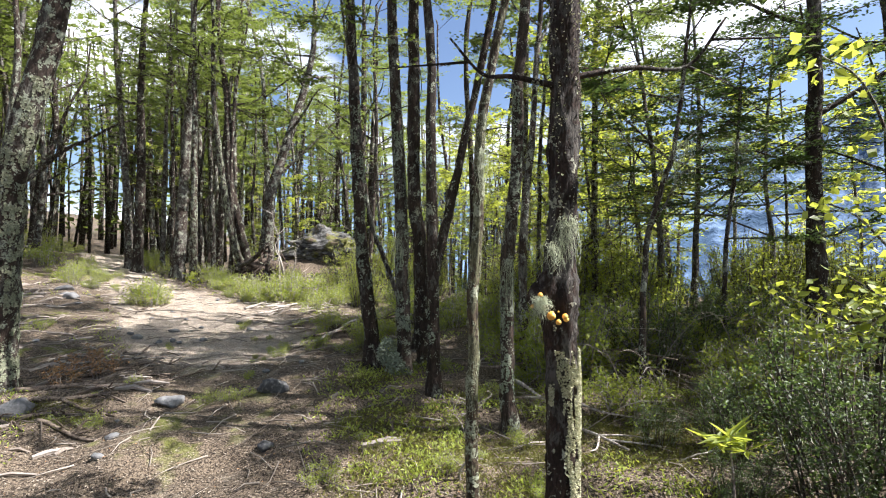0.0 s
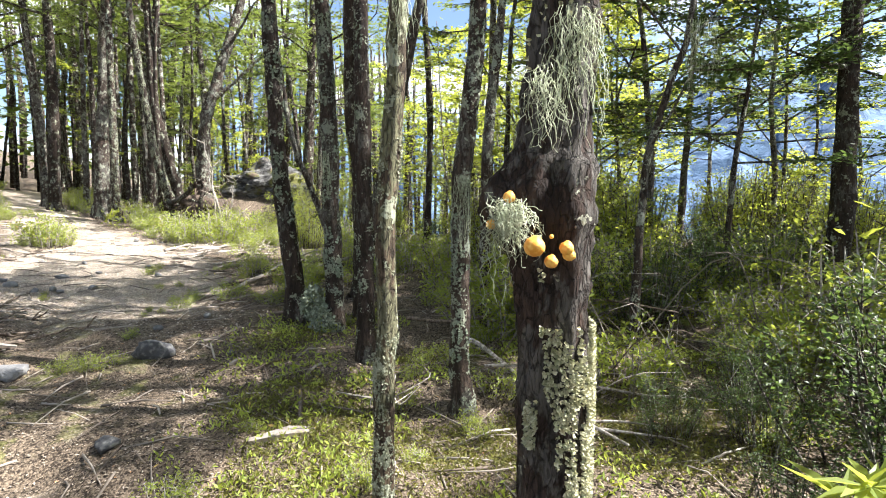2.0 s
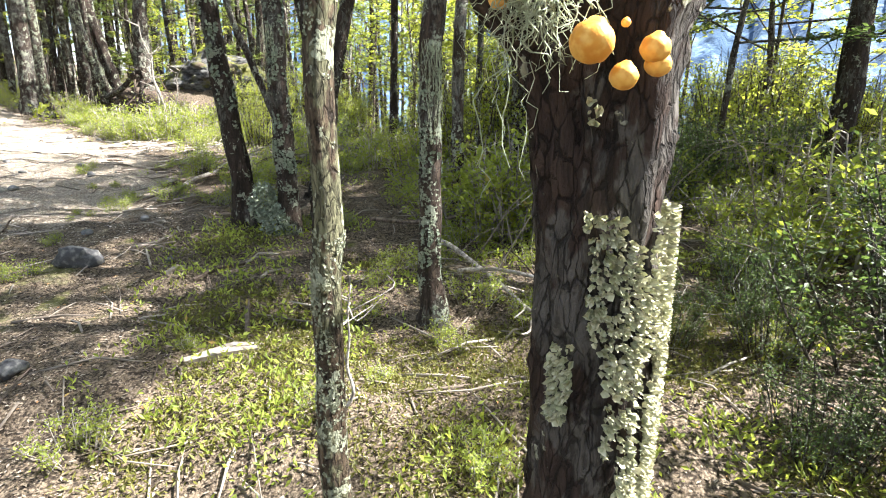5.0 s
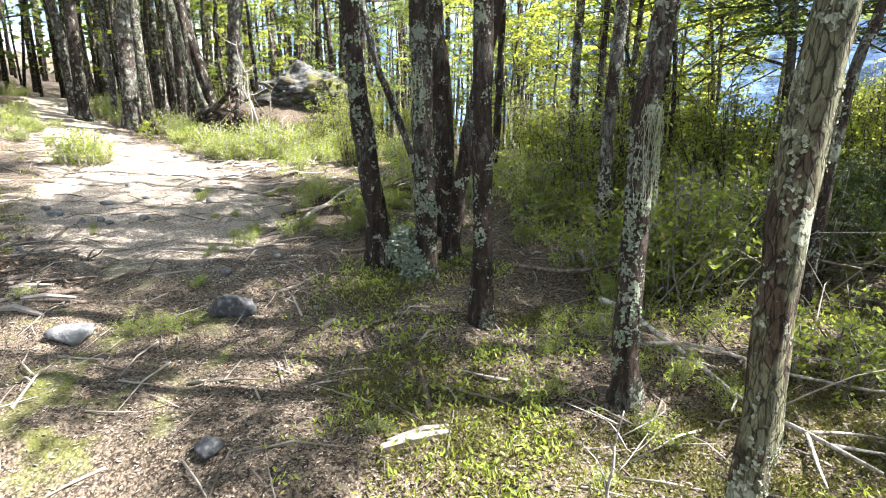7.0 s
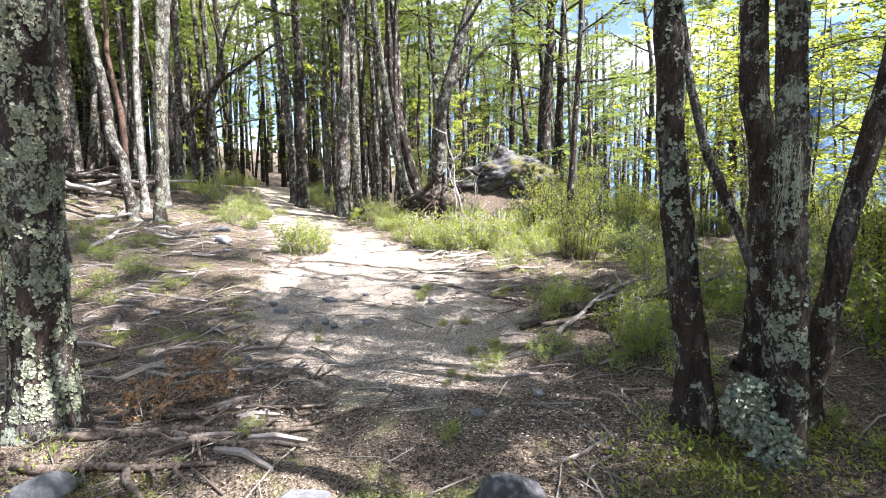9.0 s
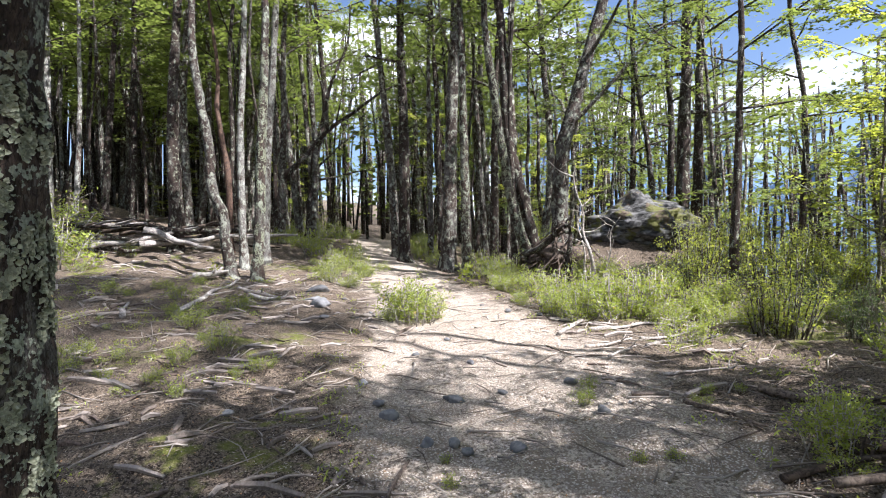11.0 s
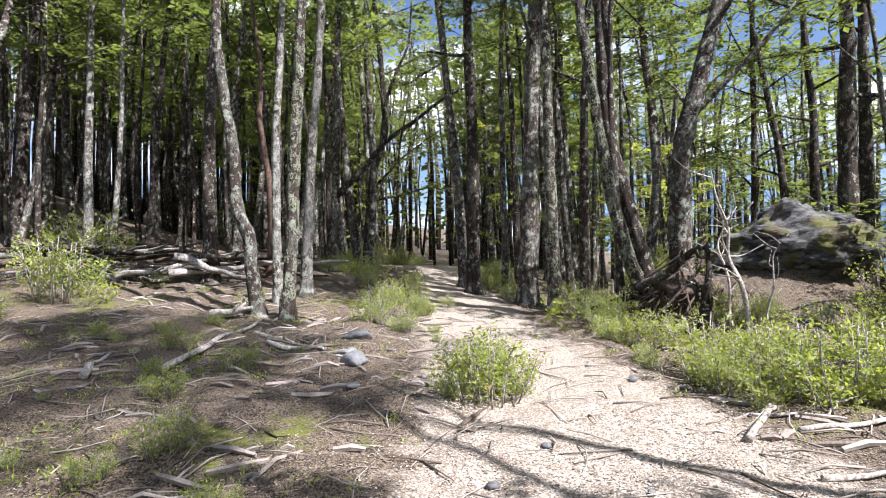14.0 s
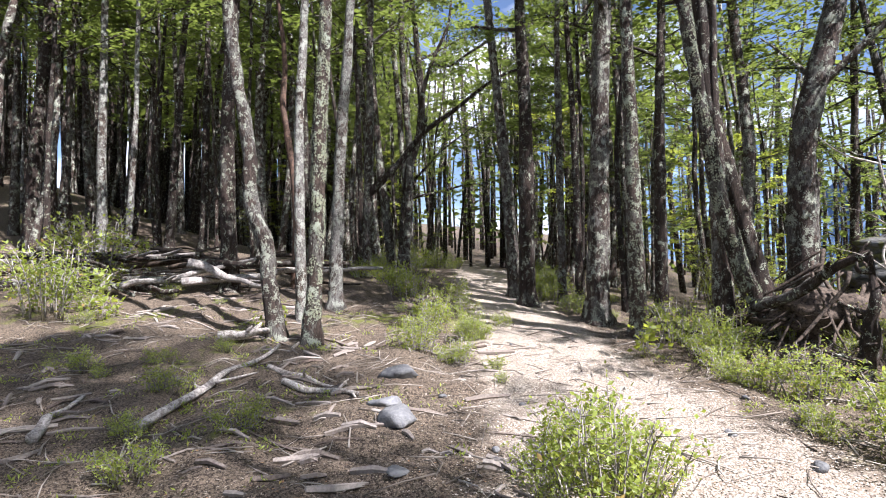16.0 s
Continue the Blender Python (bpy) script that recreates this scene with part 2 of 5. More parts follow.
# ---- mesh tools ----


class Geo:
    """Vertices and faces, gathered piece by piece."""

    def __init__(self):
        self.v, self.f, self.n = [], [], 0

    def add(self, verts, faces):
        verts = np.asarray(verts, float)
        self.v.append(verts)
        self.f.extend((np.asarray(faces) + self.n).tolist())
        self.n += len(verts)

    def mesh(self, name, mat, smooth=True):
        me = bpy.data.meshes.new(name)
        me.from_pydata(np.concatenate(self.v).tolist(), [], self.f)
        me.materials.append(mat)
        if smooth:
            me.polygons.foreach_set("use_smooth", np.ones(len(me.polygons), bool))
        return me


def part(name, geo, mat, parent=None, label="", smooth=True):
    ob = new(name, geo.mesh(name, mat, smooth))
    ob.parent = parent
    if label:
        ob["label"] = label
    return ob


def empty(name, x, y, z, turn=0.0):
    ob = new(name)
    ob.empty_display_size = 0.1
    ob.matrix_basis = pose(x, y, z, 0, 0, turn)
    return ob


def bend(points, per=6):
    """A smooth line through the points (Catmull-Rom)."""
    p = [np.asarray(q, float) for q in points]
    p = [2 * p[0] - p[1]] + p + [2 * p[-1] - p[-2]]
    out = []
    for i in range(1, len(p) - 2):
        for k in range(per):
            t = k / per
            out.append(0.5 * (2 * p[i] + (p[i + 1] - p[i - 1]) * t + (2 * p[i - 1] - 5 * p[i] + 4 * p[i + 1] - p[i + 2]) * t * t + (3 * p[i] - p[i - 1] - 3 * p[i + 1] + p[i + 2]) * t ** 3))
    out.append(p[-2])
    return np.array(out)


def tube(geo, line, radii, sides=8, rough=0.0, seed=0.0):
    """A tapered round rod along the line; rough: uneven bark, as a share of the radius."""
    line = np.asarray(line, float)
    n = len(line)
    radii = np.broadcast_to(np.asarray(radii, float), (n,))
    d = np.gradient(line, axis=0)
    d /= np.linalg.norm(d, axis=1)[:, None] + 1e-9
    ref = np.array([0.0, 1.0, 0.0]) if abs(d[:, 1]).mean() < 0.8 else np.array([1.0, 0.0, 0.0])
    u = np.cross(d, ref)
    u /= np.linalg.norm(u, axis=1)[:, None] + 1e-9
    w = np.cross(d, u)
    a = np.arange(sides) * 2 * np.pi / sides
    r = radii[:, None] * np.ones(sides)
    if rough:
        for i in range(n):
            for k in range(sides):
                q = line[i] * 3.0
                r[i, k] *= 1 + rough * (noise.noise((math.cos(a[k]) * 1.3 + seed, math.sin(a[k]) * 1.3 + q[0] * 0.2, q[2] * 1.4)) + 0.5 * noise.noise((math.cos(a[k]) * 4 + seed, math.sin(a[k]) * 4, q[2] * 5)))
    v = line[:, None, :] + r[:, :, None] * (np.cos(a)[None, :, None] * u[:, None, :] + np.sin(a)[None, :, None] * w[:, None, :])
    v = np.concatenate([v.reshape(-1, 3), line[:1], line[-1:]])
    i, k = np.meshgrid(np.arange(n - 1), np.arange(sides), indexing="ij")
    k2 = (k + 1) % sides
    quads = np.stack([i * sides + k, i * sides + k2, (i + 1) * sides + k2, (i + 1) * sides + k], -1).reshape(-1, 4)
    start = geo.n
    geo.add(v, quads)
    e = np.arange(sides)
    geo.f.extend([[start + int((q + 1) % sides), start + int(q), start + n * sides] for q in e])
    geo.f.extend([[start + (n - 1) * sides + int(q), start + (n - 1) * sides + int((q + 1) % sides), start + n * sides + 1] for q in e])


def leaves(geo, places, size, gen, flat=0.5, wide=0.5, aim=None):
    """One folded leaf at each place. flat: how level they lie (1: wholly)."""
    places = np.asarray(places, float)
    n = len(places)
    ang = gen.uniform(0, 2 * np.pi, n)
    along = np.stack([np.cos(ang), np.sin(ang), gen.normal(0, 1, n) * (1 - flat)], -1)
    if aim is not None:
        along += aim
    along /= np.linalg.norm(along, axis=1)[:, None]
    up = gen.normal(0, 1, (n, 3)) * (1 - flat) + np.array([0, 0, 1.0])
    side = np.cross(along, up)
    side /= np.linalg.norm(side, axis=1)[:, None] + 1e-9
    nor = np.cross(side, along)
    s = size * gen.uniform(0.65, 1.3, n)[:, None]
    b = places
    tip = places + along * s
    mid = places + along * s * 0.5 - nor * s * 0.06
    l = mid + side * s * wide * 0.5 + nor * s * 0.12
    r = mid - side * s * wide * 0.5 + nor * s * 0.12
    v = np.stack([b, l, tip, r], 1).reshape(-1, 3)
    f = np.arange(n)[:, None] * 4 + np.array([0, 1, 2, 3])
    geo.add(v, f)


def soft_clip(v, a, b):
    m, h = (a + b) / 2, (b - a) / 2
    u = (v - m) / h
    return m + h * u / (1 + np.abs(u) ** 6) ** (1 / 6)


# ---- the lie of the land ----
TRAIL = bend([(-0.9, -6), (-1.3, 0), (-2.0, 4.5), (-3.3, 7.8), (-5.2, 10.8), (-8.0, 14.2), (-11.0, 18.2), (-16.5, 26), (-24, 36)], 12)


def trail_off(x, y):
    """Distance to the middle of the trail."""
    x, y = np.asarray(x, float), np.asarray(y, float)
    best = np.full(x.shape, 1e9)
    for a, b in zip(TRAIL[:-1], TRAIL[1:]):
        ab = b - a
        t = np.clip(((x - a[0]) * ab[0] + (y - a[1]) * ab[1]) / (ab @ ab), 0, 1)
        best = np.minimum(best, np.hypot(x - a[0] - t * ab[0], y - a[1] - t * ab[1]))
    return best


NEAR_X, NEAR_Y = np.arange(-46, 22, 0.2), np.arange(-12, 48, 0.2)
NEAR = trail_off(*np.meshgrid(NEAR_X, NEAR_Y, indexing="ij"))


def off(x, y):
    """Distance to the middle of the trail at one place."""
    u, w = min(max((x + 46) / 0.2, 0), len(NEAR_X) - 1.001), min(max((y + 12) / 0.2, 0), len(NEAR_Y) - 1.001)
    i, k = int(u), int(w)
    u, w = u - i, w - k
    return float((1 - u) * (1 - w) * NEAR[i, k] + u * (1 - w) * NEAR[i + 1, k] + (1 - u) * w * NEAR[i, k + 1] + u * w * NEAR[i + 1, k + 1])


def land(x, y):
    cx, cy = soft_clip(x, -30, 9), soft_clip(y, -7, 36)
    z = -0.3944 + 0.0609 * cx + 0.162 * cy + 0.004 * cx * cx - 0.0058 * cx * cy - 0.0054 * cy * cy
    k = np.clip((y - 16) / 6, 0, 1)
    z = z - 0.9 * k * k * (3 - 2 * k) * np.maximum(0, z - 2.25)
    z = z + 1.0 * np.exp(-(((x + 3.9) / 1.8) ** 2 + ((y - 16.2) / 1.4) ** 2))
    away = np.clip((x + 0.5 * y - 16) / 60, 0, 1)
    hill = -0.85 * x + 0.1 * y - 25
    z = z + 0.24 * 3.0 * np.log1p(np.exp(np.clip(hill / 3.0, -40, 12)))
    return z - 14 * away * away * (3 - 2 * away)


def height(x, y):
    return float(land(np.float64(x), np.float64(y)))


def steps(lo, hi, fine_lo, fine_hi, d):
    mid = np.arange(fine_lo, fine_hi + d / 2, d)
    out, v, k = [], fine_hi, d
    while v < hi:
        k *= 1.16
        v += k
        out.append(v)
    low, v, k = [], fine_lo, d
    while v > lo:
        k *= 1.16
        v -= k
        low.append(v)
    return np.array(low[::-1] + mid.tolist() + out)


gx, gy = steps(-900, 900, -13.5, 3.5, 0.075), steps(-900, 900, 1.5, 17.0, 0.075)
X, Y = np.meshgrid(gx, gy, indexing="ij")
Z = land(X, Y)
worn_at = np.clip(1.45 - trail_off(X, Y) / (0.95 + 0.6 * np.exp(-(((X + 3.5) / 2.5) ** 2 + ((Y - 9.2) / 2.6) ** 2))), 0, 1)
worn_at = worn_at * (0.3 + 0.7 * np.clip((Y - 6.0) / 1.6, 0, 1))
near = np.exp(-np.maximum(0, np.hypot(X + 5, Y - 9) - 12) / 6)
rough_z = np.array([noise.fractal((x * 1.5, y * 1.5, 0), 0.9, 2.1, 4) if abs(x + 5) < 22 and abs(y - 9) < 20 else 0.0 for x, y in zip(X.ravel(), Y.ravel())]).reshape(X.shape)
Z = Z + near * rough_z * (0.10 - 0.06 * worn_at)
nx, ny = len(gx), len(gy)
i, k = np.meshgrid(np.arange(nx - 1), np.arange(ny - 1), indexing="ij")
g = Geo()
g.add(np.stack([X, Y, Z], -1).reshape(-1, 3), np.stack([i * ny + k, (i + 1) * ny + k, (i + 1) * ny + k + 1, i * ny + k + 1], -1).reshape(-1, 4))
ground = part("ground", g, FLOOR)
w_attr = ground.data.attributes.new("worn", "FLOAT", "POINT")
w_attr.data.foreach_set("value", worn_at.ravel().astype(np.float32))
tagged(ground, "forest floor of leaf litter and moss with a worn sandy trail", "ground", kind="structure")


def floor_z(x, y):
    """Height of the ground sheet itself."""
    i = min(max(int(np.searchsorted(gx, x)) - 1, 0), nx - 2)
    k = min(max(int(np.searchsorted(gy, y)) - 1, 0), ny - 2)
    u, w = (x - gx[i]) / (gx[i + 1] - gx[i]), (y - gy[k]) / (gy[k + 1] - gy[k])
    return float((1 - u) * (1 - w) * Z[i, k] + u * (1 - w) * Z[i + 1, k] + (1 - u) * w * Z[i, k + 1] + u * w * Z[i + 1, k + 1])


def floor_many(x, y):
    """The same for many places at once."""
    i = np.clip(np.searchsorted(gx, x) - 1, 0, nx - 2)
    k = np.clip(np.searchsorted(gy, y) - 1, 0, ny - 2)
    u, w = (x - gx[i]) / (gx[i + 1] - gx[i]), (y - gy[k]) / (gy[k + 1] - gy[k])
    return (1 - u) * (1 - w) * Z[i, k] + u * (1 - w) * Z[i + 1, k] + (1 - u) * w * Z[i, k + 1] + u * w * Z[i + 1, k + 1]


# mountain across the valley, its haze held in the rock colour
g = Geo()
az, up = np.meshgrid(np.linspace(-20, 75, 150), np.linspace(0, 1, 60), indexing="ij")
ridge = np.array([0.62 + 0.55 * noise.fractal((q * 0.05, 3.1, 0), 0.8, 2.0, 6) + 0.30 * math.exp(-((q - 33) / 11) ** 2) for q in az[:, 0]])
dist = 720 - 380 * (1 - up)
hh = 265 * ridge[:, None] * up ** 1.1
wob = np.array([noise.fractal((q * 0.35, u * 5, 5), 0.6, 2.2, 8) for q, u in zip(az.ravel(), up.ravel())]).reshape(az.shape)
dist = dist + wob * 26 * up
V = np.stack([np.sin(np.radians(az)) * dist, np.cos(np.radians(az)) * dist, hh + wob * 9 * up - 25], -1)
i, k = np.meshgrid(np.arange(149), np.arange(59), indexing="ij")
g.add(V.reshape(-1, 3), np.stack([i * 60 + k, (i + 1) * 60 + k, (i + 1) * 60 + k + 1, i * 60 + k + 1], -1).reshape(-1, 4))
tagged(part("backdrop", g, HAZY_ROCK), "steep rocky mountainside across the valley, haze blue in its colour", "mountain", kind="structure")

# ---- trees ----


def spray(geo, wood, at, way, length, gen, size, count, droop=0.1, spread=0.33):
    """A flat, layered beech spray: a twig with leaves on both sides."""
    n = 2
    t = np.linspace(0, 1, n)
    way = np.asarray(way, float)
    line = at + t[:, None] * way * length
    line[:, 2] -= droop * length * t ** 2
    tube(wood, line, np.linspace(0.006, 0.002, n) * (1 + length), 3)
    side = np.cross(way, (0, 0, 1.0))
    side /= np.linalg.norm(side) + 1e-9
    u = gen.uniform(0.1, 1.05, count)
    off = gen.normal(0, spread, count) * length * (1.1 - 0.75 * u)
    p = at + u[:, None] * way * length + off[:, None] * side
    p[:, 2] += -droop * length * u ** 2 + gen.normal(0, 0.03, count) * length - 0.15 * np.abs(off)
    leaves(geo, p, size, gen, 0.72, 0.62)


def grow(name, trunk_line, r, top, gen, material, leaf_mat, crown_from, limbs=8, sprays=8, size=0.06, count=64, reach=1.6, sides=10, extra=()):
    """A beech as an Empty with trunk, limbs and crown; trunk_line from the foot up, in metres from it."""
    tree = new(name)
    tree.empty_display_size = 0.1
    line = [np.asarray(p, float) for p in trunk_line]
    sides = max(sides, 7)
    lean = line[-1] - line[-2]
    lean = lean / max(lean[2], 0.3)
    h = line[-1][2]
    while h < top - 0.4:
        step_up = min(2.2, top - h)
        nxt = line[-1] + np.array([lean[0] * 0.5 + gen.normal(0, 0.09), lean[1] * 0.5 + gen.normal(0, 0.09), 1.0]) * step_up
        line.append(nxt)
        h = nxt[2]
    c = bend(line, 7)
    s = (c[:, 2] - c[0, 2]) / (c[-1, 2] - c[0, 2])
    c[1:-1, :2] += np.cumsum(gen.normal(0, min(0.30 * r, 0.016), (len(c) - 2, 2)), axis=0) * 0.4
    rad = r * (1 - 0.72 * s) + 0.55 * r * np.exp(-np.maximum(0, c[:, 2]) / 0.16)
    g = Geo()
    tube(g, c, rad, sides, 0.24, gen.uniform(0, 50))
    part("trunk", g, material, tree)
    lv = Geo()
    az = gen.uniform(0, 6.28)
    starts = [(crown_from + (top - crown_from) * (q + gen.uniform(0.1, 0.9)) / limbs, None) for q in range(limbs)]
    for z0, fixed in starts + [(e[0], e[1:]) for e in extra]:
        j = int(np.argmin(abs(c[:, 2] - z0)))
        at = c[j]
        az += 2.4 + gen.normal(0, 0.3)
        if fixed is None:
            length = reach * (1.15 - 0.6 * (z0 - crown_from) / max(0.1, top - crown_from)) * gen.uniform(0.7, 1.25)
            rise = gen.uniform(0.15, 0.7)
            d = np.array([math.cos(az), math.sin(az), rise])
        else:
            d, length = np.array(fixed[:3]), fixed[3]
        bow = gen.normal(0, 0.16, 3) * length
        pts = bend([at - d * 0.02, at + d * length * 0.35 + bow * 0.5, at + d * length * 0.7 + bow + np.array([0, 0, 0.03]), at + d * length + bow * 0.3], 4 if sides > 7 else 3)
        wood = Geo()
        tube(wood, pts, np.linspace(min(0.42 * rad[j], 0.05), 0.008, len(pts)), 6 if sides > 7 else 4)
        for q in range(sprays):
            f = 0.3 + 0.7 * (q + gen.uniform(0, 1)) / sprays
            p = pts[min(int(f * (len(pts) - 1)), len(pts) - 1)]
            turn = gen.choice([-1, 1]) * gen.uniform(0.3, 1.3)
            hd = math.atan2(d[1], d[0]) + turn
            spray(lv, wood, p, (math.cos(hd), math.sin(hd), gen.uniform(-0.1, 0.3)), gen.uniform(0.35, 0.75) * reach * 0.55, gen, size, count)
        part("limb", wood, material, tree)
    if lv.n:
        part("crown", lv, leaf_mat, tree, smooth=False)
    return tree


def beech(x, y, r, line, top=9.0, material=None, leaf_mat=None, crown_from=3.4, label="slender beech with dark lichen-spotted bark", **more):
    """A beech that stands at x, y."""
    gen = np.random.default_rng(int(abs(x * 977 + y * 131)) + 3)
    t = grow("beech_tree", [(0, 0, -0.12), (line[0][0] * 0.1, line[0][1] * 0.1, 0.12 * line[0][2])] + list(line), r, top, gen, material or BARK_DARK, leaf_mat or LEAF_BEECH, crown_from, **more)
    t.matrix_basis = pose(x, y, floor_z(x, y))
    return tagged(t, label, "tree", "beech trees along the trail")


# trees close to the trail, one by one; some are added for shade
A_DARK = "dark-barked beech trunk with grey lichen patches"
A_PALE = "sunlit pale grey beech trunk crusted with lichen"
A_MID = "grey-brown beech with rough lichen-spotted bark"
beech(-0.80, 6.42, 0.088, [(-0.13, 0, 1.1), (-0.24, 0, 2.31), (-0.36, 0, 4.31)], 9, BARK_DARK, label="leaning beech with a black foot and grey upper bark", crown_from=4.4)
beech(-0.46, 6.15, 0.085, [(-0.04, 0, 1.1), (-0.11, 0, 2.3), (-0.20, 0, 4.5)], 9, BARK_LICHEN, label="mottled beech trunk with olive lichen crusts", crown_from=4.6)
beech(-0.30, 7.25, 0.105, [(-0.03, 0, 1.2), (-0.12, 0, 2.35), (-0.15, 0, 4.5)], 9.5, BARK_DARK, label=A_DARK, crown_from=4.6)
beech(-0.10, 5.30, 0.064, [(-0.01, 0, 2.21), (-0.07, 0, 3.91)], 9, BARK_DARK, label=A_DARK, crown_from=4.4)
beech(-0.27, 6.52, 0.066, [(0.10, 0, 0.85), (0.40, 0.05, 2.35), (0.85, 0, 4.5)], 8, BARK_DARK, label="thin dark beech that leans outward", crown_from=4.0)
beech(-0.47, 6.42, 0.032, [(-0.03, 0, 0.6), (-0.24, 0, 1.2), (-0.44, 0, 1.75), (-0.60, 0, 2.7)], 5, BARK_MID, label="thin grey sapling stem of beech", crown_from=2.9, limbs=4)
beech(0.53, 4.50, 0.062, [(0.01, 0, 1.2), (0.05, 0, 1.9), (0.15, 0, 3.69)], 8.5, BARK_LICHEN, label="beech trunk mottled with brown bark and grey lichen", crown_from=4.2)
beech(0.17, 2.93, 0.036, [(0.0, 0, 0.8), (0.01, 0, 1.3), (0.04, 0, 1.86), (0.10, 0, 2.54)], 6.5, BARK_OLIVE, label="thin mottled beech stem with olive and white lichen", crown_from=4.0, limbs=5, sides=14)
beech(0.92, 6.21, 0.055, [(0.01, 0, 0.97), (0.06, 0, 1.95)], 7, BARK_MID, label=A_MID, crown_from=3.4)
beech(1.90, 5.25, 0.036, [(0.03, 0, 0.9), (0.12, 0, 1.6), (0.25, 0, 2.0), (0.38, 0, 2.6)], 5.2, BARK_MID, LEAF_DARK, label="thin crooked understorey beech stem", crown_from=1.9, limbs=8, reach=1.4, count=60, extra=((1.55, 0.75, 0.1, 0.7, 0.9),))
beech(4.09, 6.02, 0.105, [(0.05, 0, 2.2), (0.09, 0, 4.0)], 8.5, BARK_DARK, LEAF_DARK, label="dark beech trunk with a stout bare limb", crown_from=2.6, limbs=6, reach=1.6, extra=((2.25, -0.95, -0.2, 0.15, 0.9),))
beech(-4.58, 5.60, 0.17, [(0.08, 0, 1.2), (0.21, 0, 2.28), (0.60, 0, 4.10)], 10, BARK_LICHEN, label="stout leaning beech with thick grey-green lichen", crown_from=4.2, sides=16)
beech(2.9, 7.4, 0.05, [(0.05, 0, 1.5), (-0.05, 0.1, 3.0)], 5.2, BARK_MID, LEAF_BEECH, label="understorey beech with level tiers of leaves", crown_from=1.3, limbs=15, reach=1.8, count=70, size=0.05)
beech(4.2, 9.2, 0.06, [(0.05, 0, 1.5), (0.15, 0.1, 3.0)], 6.0, BARK_MID, LEAF_BEECH, label="understorey beech with level tiers of leaves", crown_from=1.5, limbs=15, reach=2.0, count=70, size=0.05)
beech(2.1, 9.0, 0.05, [(-0.05, 0, 1.5), (0.05, 0.1, 2.6)], 4.2, BARK_MID, LEAF_BRIGHT, label="understorey beech with level tiers of leaves", crown_from=1.0, limbs=14, reach=1.7, count=60, size=0.055)
# next eight beeches are added for their shade, crowns mostly out of view
beech(1.4, 8.35, 0.045, [(0.05, 0.05, 1.5), (0.1, 0.1, 3.0)], 6.0, BARK_MID, LEAF_BEECH, label="understorey beech with level tiers of leaves", crown_from=2.9, limbs=14, reach=1.4, count=70, size=0.055)
beech(0.5, 9.8, 0.055, [(0.05, 0.1, 2.5), (-0.05, 0.1, 5.0)], 17.5, BARK_DARK, LEAF_BEECH, label=A_DARK, crown_from=9.8, limbs=20, sprays=9, reach=1.9, count=50)
beech(1.3, 8.9, 0.055, [(0.05, 0.1, 2.5), (0.1, 0.1, 5.0)], 18, BARK_MID, LEAF_BEECH, label=A_MID, crown_from=10.4, limbs=20, sprays=9, reach=1.9, count=50)
beech(1.85, 7.9, 0.055, [(0.05, 0.1, 2.5), (0.1, 0.1, 5.0)], 17, BARK_DARK, LEAF_BEECH, label=A_DARK, crown_from=10.6, limbs=16, sprays=9, reach=1.8, count=46)
beech(2.6, 9.3, 0.06, [(0.05, 0.1, 2.5), (0.1, 0.1, 5.0)], 18.5, BARK_MID, LEAF_BEECH, label=A_MID, crown_from=11.5, limbs=18, sprays=9, reach=1.9, count=50)
beech(4.3, 4.5, 0.08, [(0.05, 0.1, 2.5), (0.1, 0.1, 5.0)], 10.5, BARK_DARK, LEAF_BEECH, label=A_DARK, crown_from=5.0, limbs=11, reach=1.6, count=50)
beech(8.2, 6.0, 0.11, [(0.05, 0.1, 2.5), (0.1, 0.1, 5.0)], 15.5, BARK_DARK, LEAF_BEECH, label=A_DARK, crown_from=8.5, limbs=13, reach=1.9, count=60)
beech(8.6, 6.6, 0.11, [(0.05, 0.1, 2.5), (0.1, 0.1, 5.0)], 15, BARK_MID, LEAF_BEECH, label=A_MID, crown_from=8.0, limbs=13, reach=1.9, count=60)
beech(3.3, 6.4, 0.035, [(0.05, 0, 1.2), (0.2, 0, 2.2)], 3.5, BARK_MID, LEAF_DARK, label="slender understorey beech with feathery dark sprays", crown_from=1.3, limbs=16, reach=1.5, count=90, size=0.045)
beech(4.9, 8.0, 0.045, [(0.0, 0, 1.2), (-0.1, 0, 2.4)], 4.2, BARK_MID, LEAF_DARK, label="slender understorey beech with feathery dark sprays", crown_from=1.3, limbs=16, reach=1.8, count=90, size=0.05)
# beeches added mostly beyond view, so their shade falls on the thicket
for x, y in ((5.6, 4.9), (6.1, 6.6), (7.4, 5.6), (6.9, 8.3), (8.4, 7.4), (7.6, 3.9)):
    beech(x, y, 0.08, [(0.05, 0.1, 2.5), (0.1, 0.1, 4.5)], 9.5, BARK_DARK, LEAF_DARK, label="leafy dark beech at the thicket's edge, added for shade", crown_from=1.6, limbs=13, reach=1.9, count=40)
# the stand on the uphill side
beech(-14.06, 13.64, 0.165, [(-0.06, -0.04, 2.96), (0.07, 0.05, 6.01)], 11, BARK_DARK, label=A_DARK, crown_from=6)
beech(-10.51, 12.12, 0.11, [(-0.10, -0.06, 0.75), (-0.13, -0.08, 1.2), (-0.30, -0.20, 1.75), (-0.33, -0.22, 2.5), (-0.42, -0.29, 3.3), (-0.57, -0.39, 4.83)], 10, BARK_MID, label="crooked leaning pale beech", crown_from=5.4)
beech(-11.05, 12.98, 0.088, [(-0.03, -0.02, 2.40), (0.04, 0.03, 5.0)], 10, BARK_PALE, label=A_PALE, crown_from=5.4)
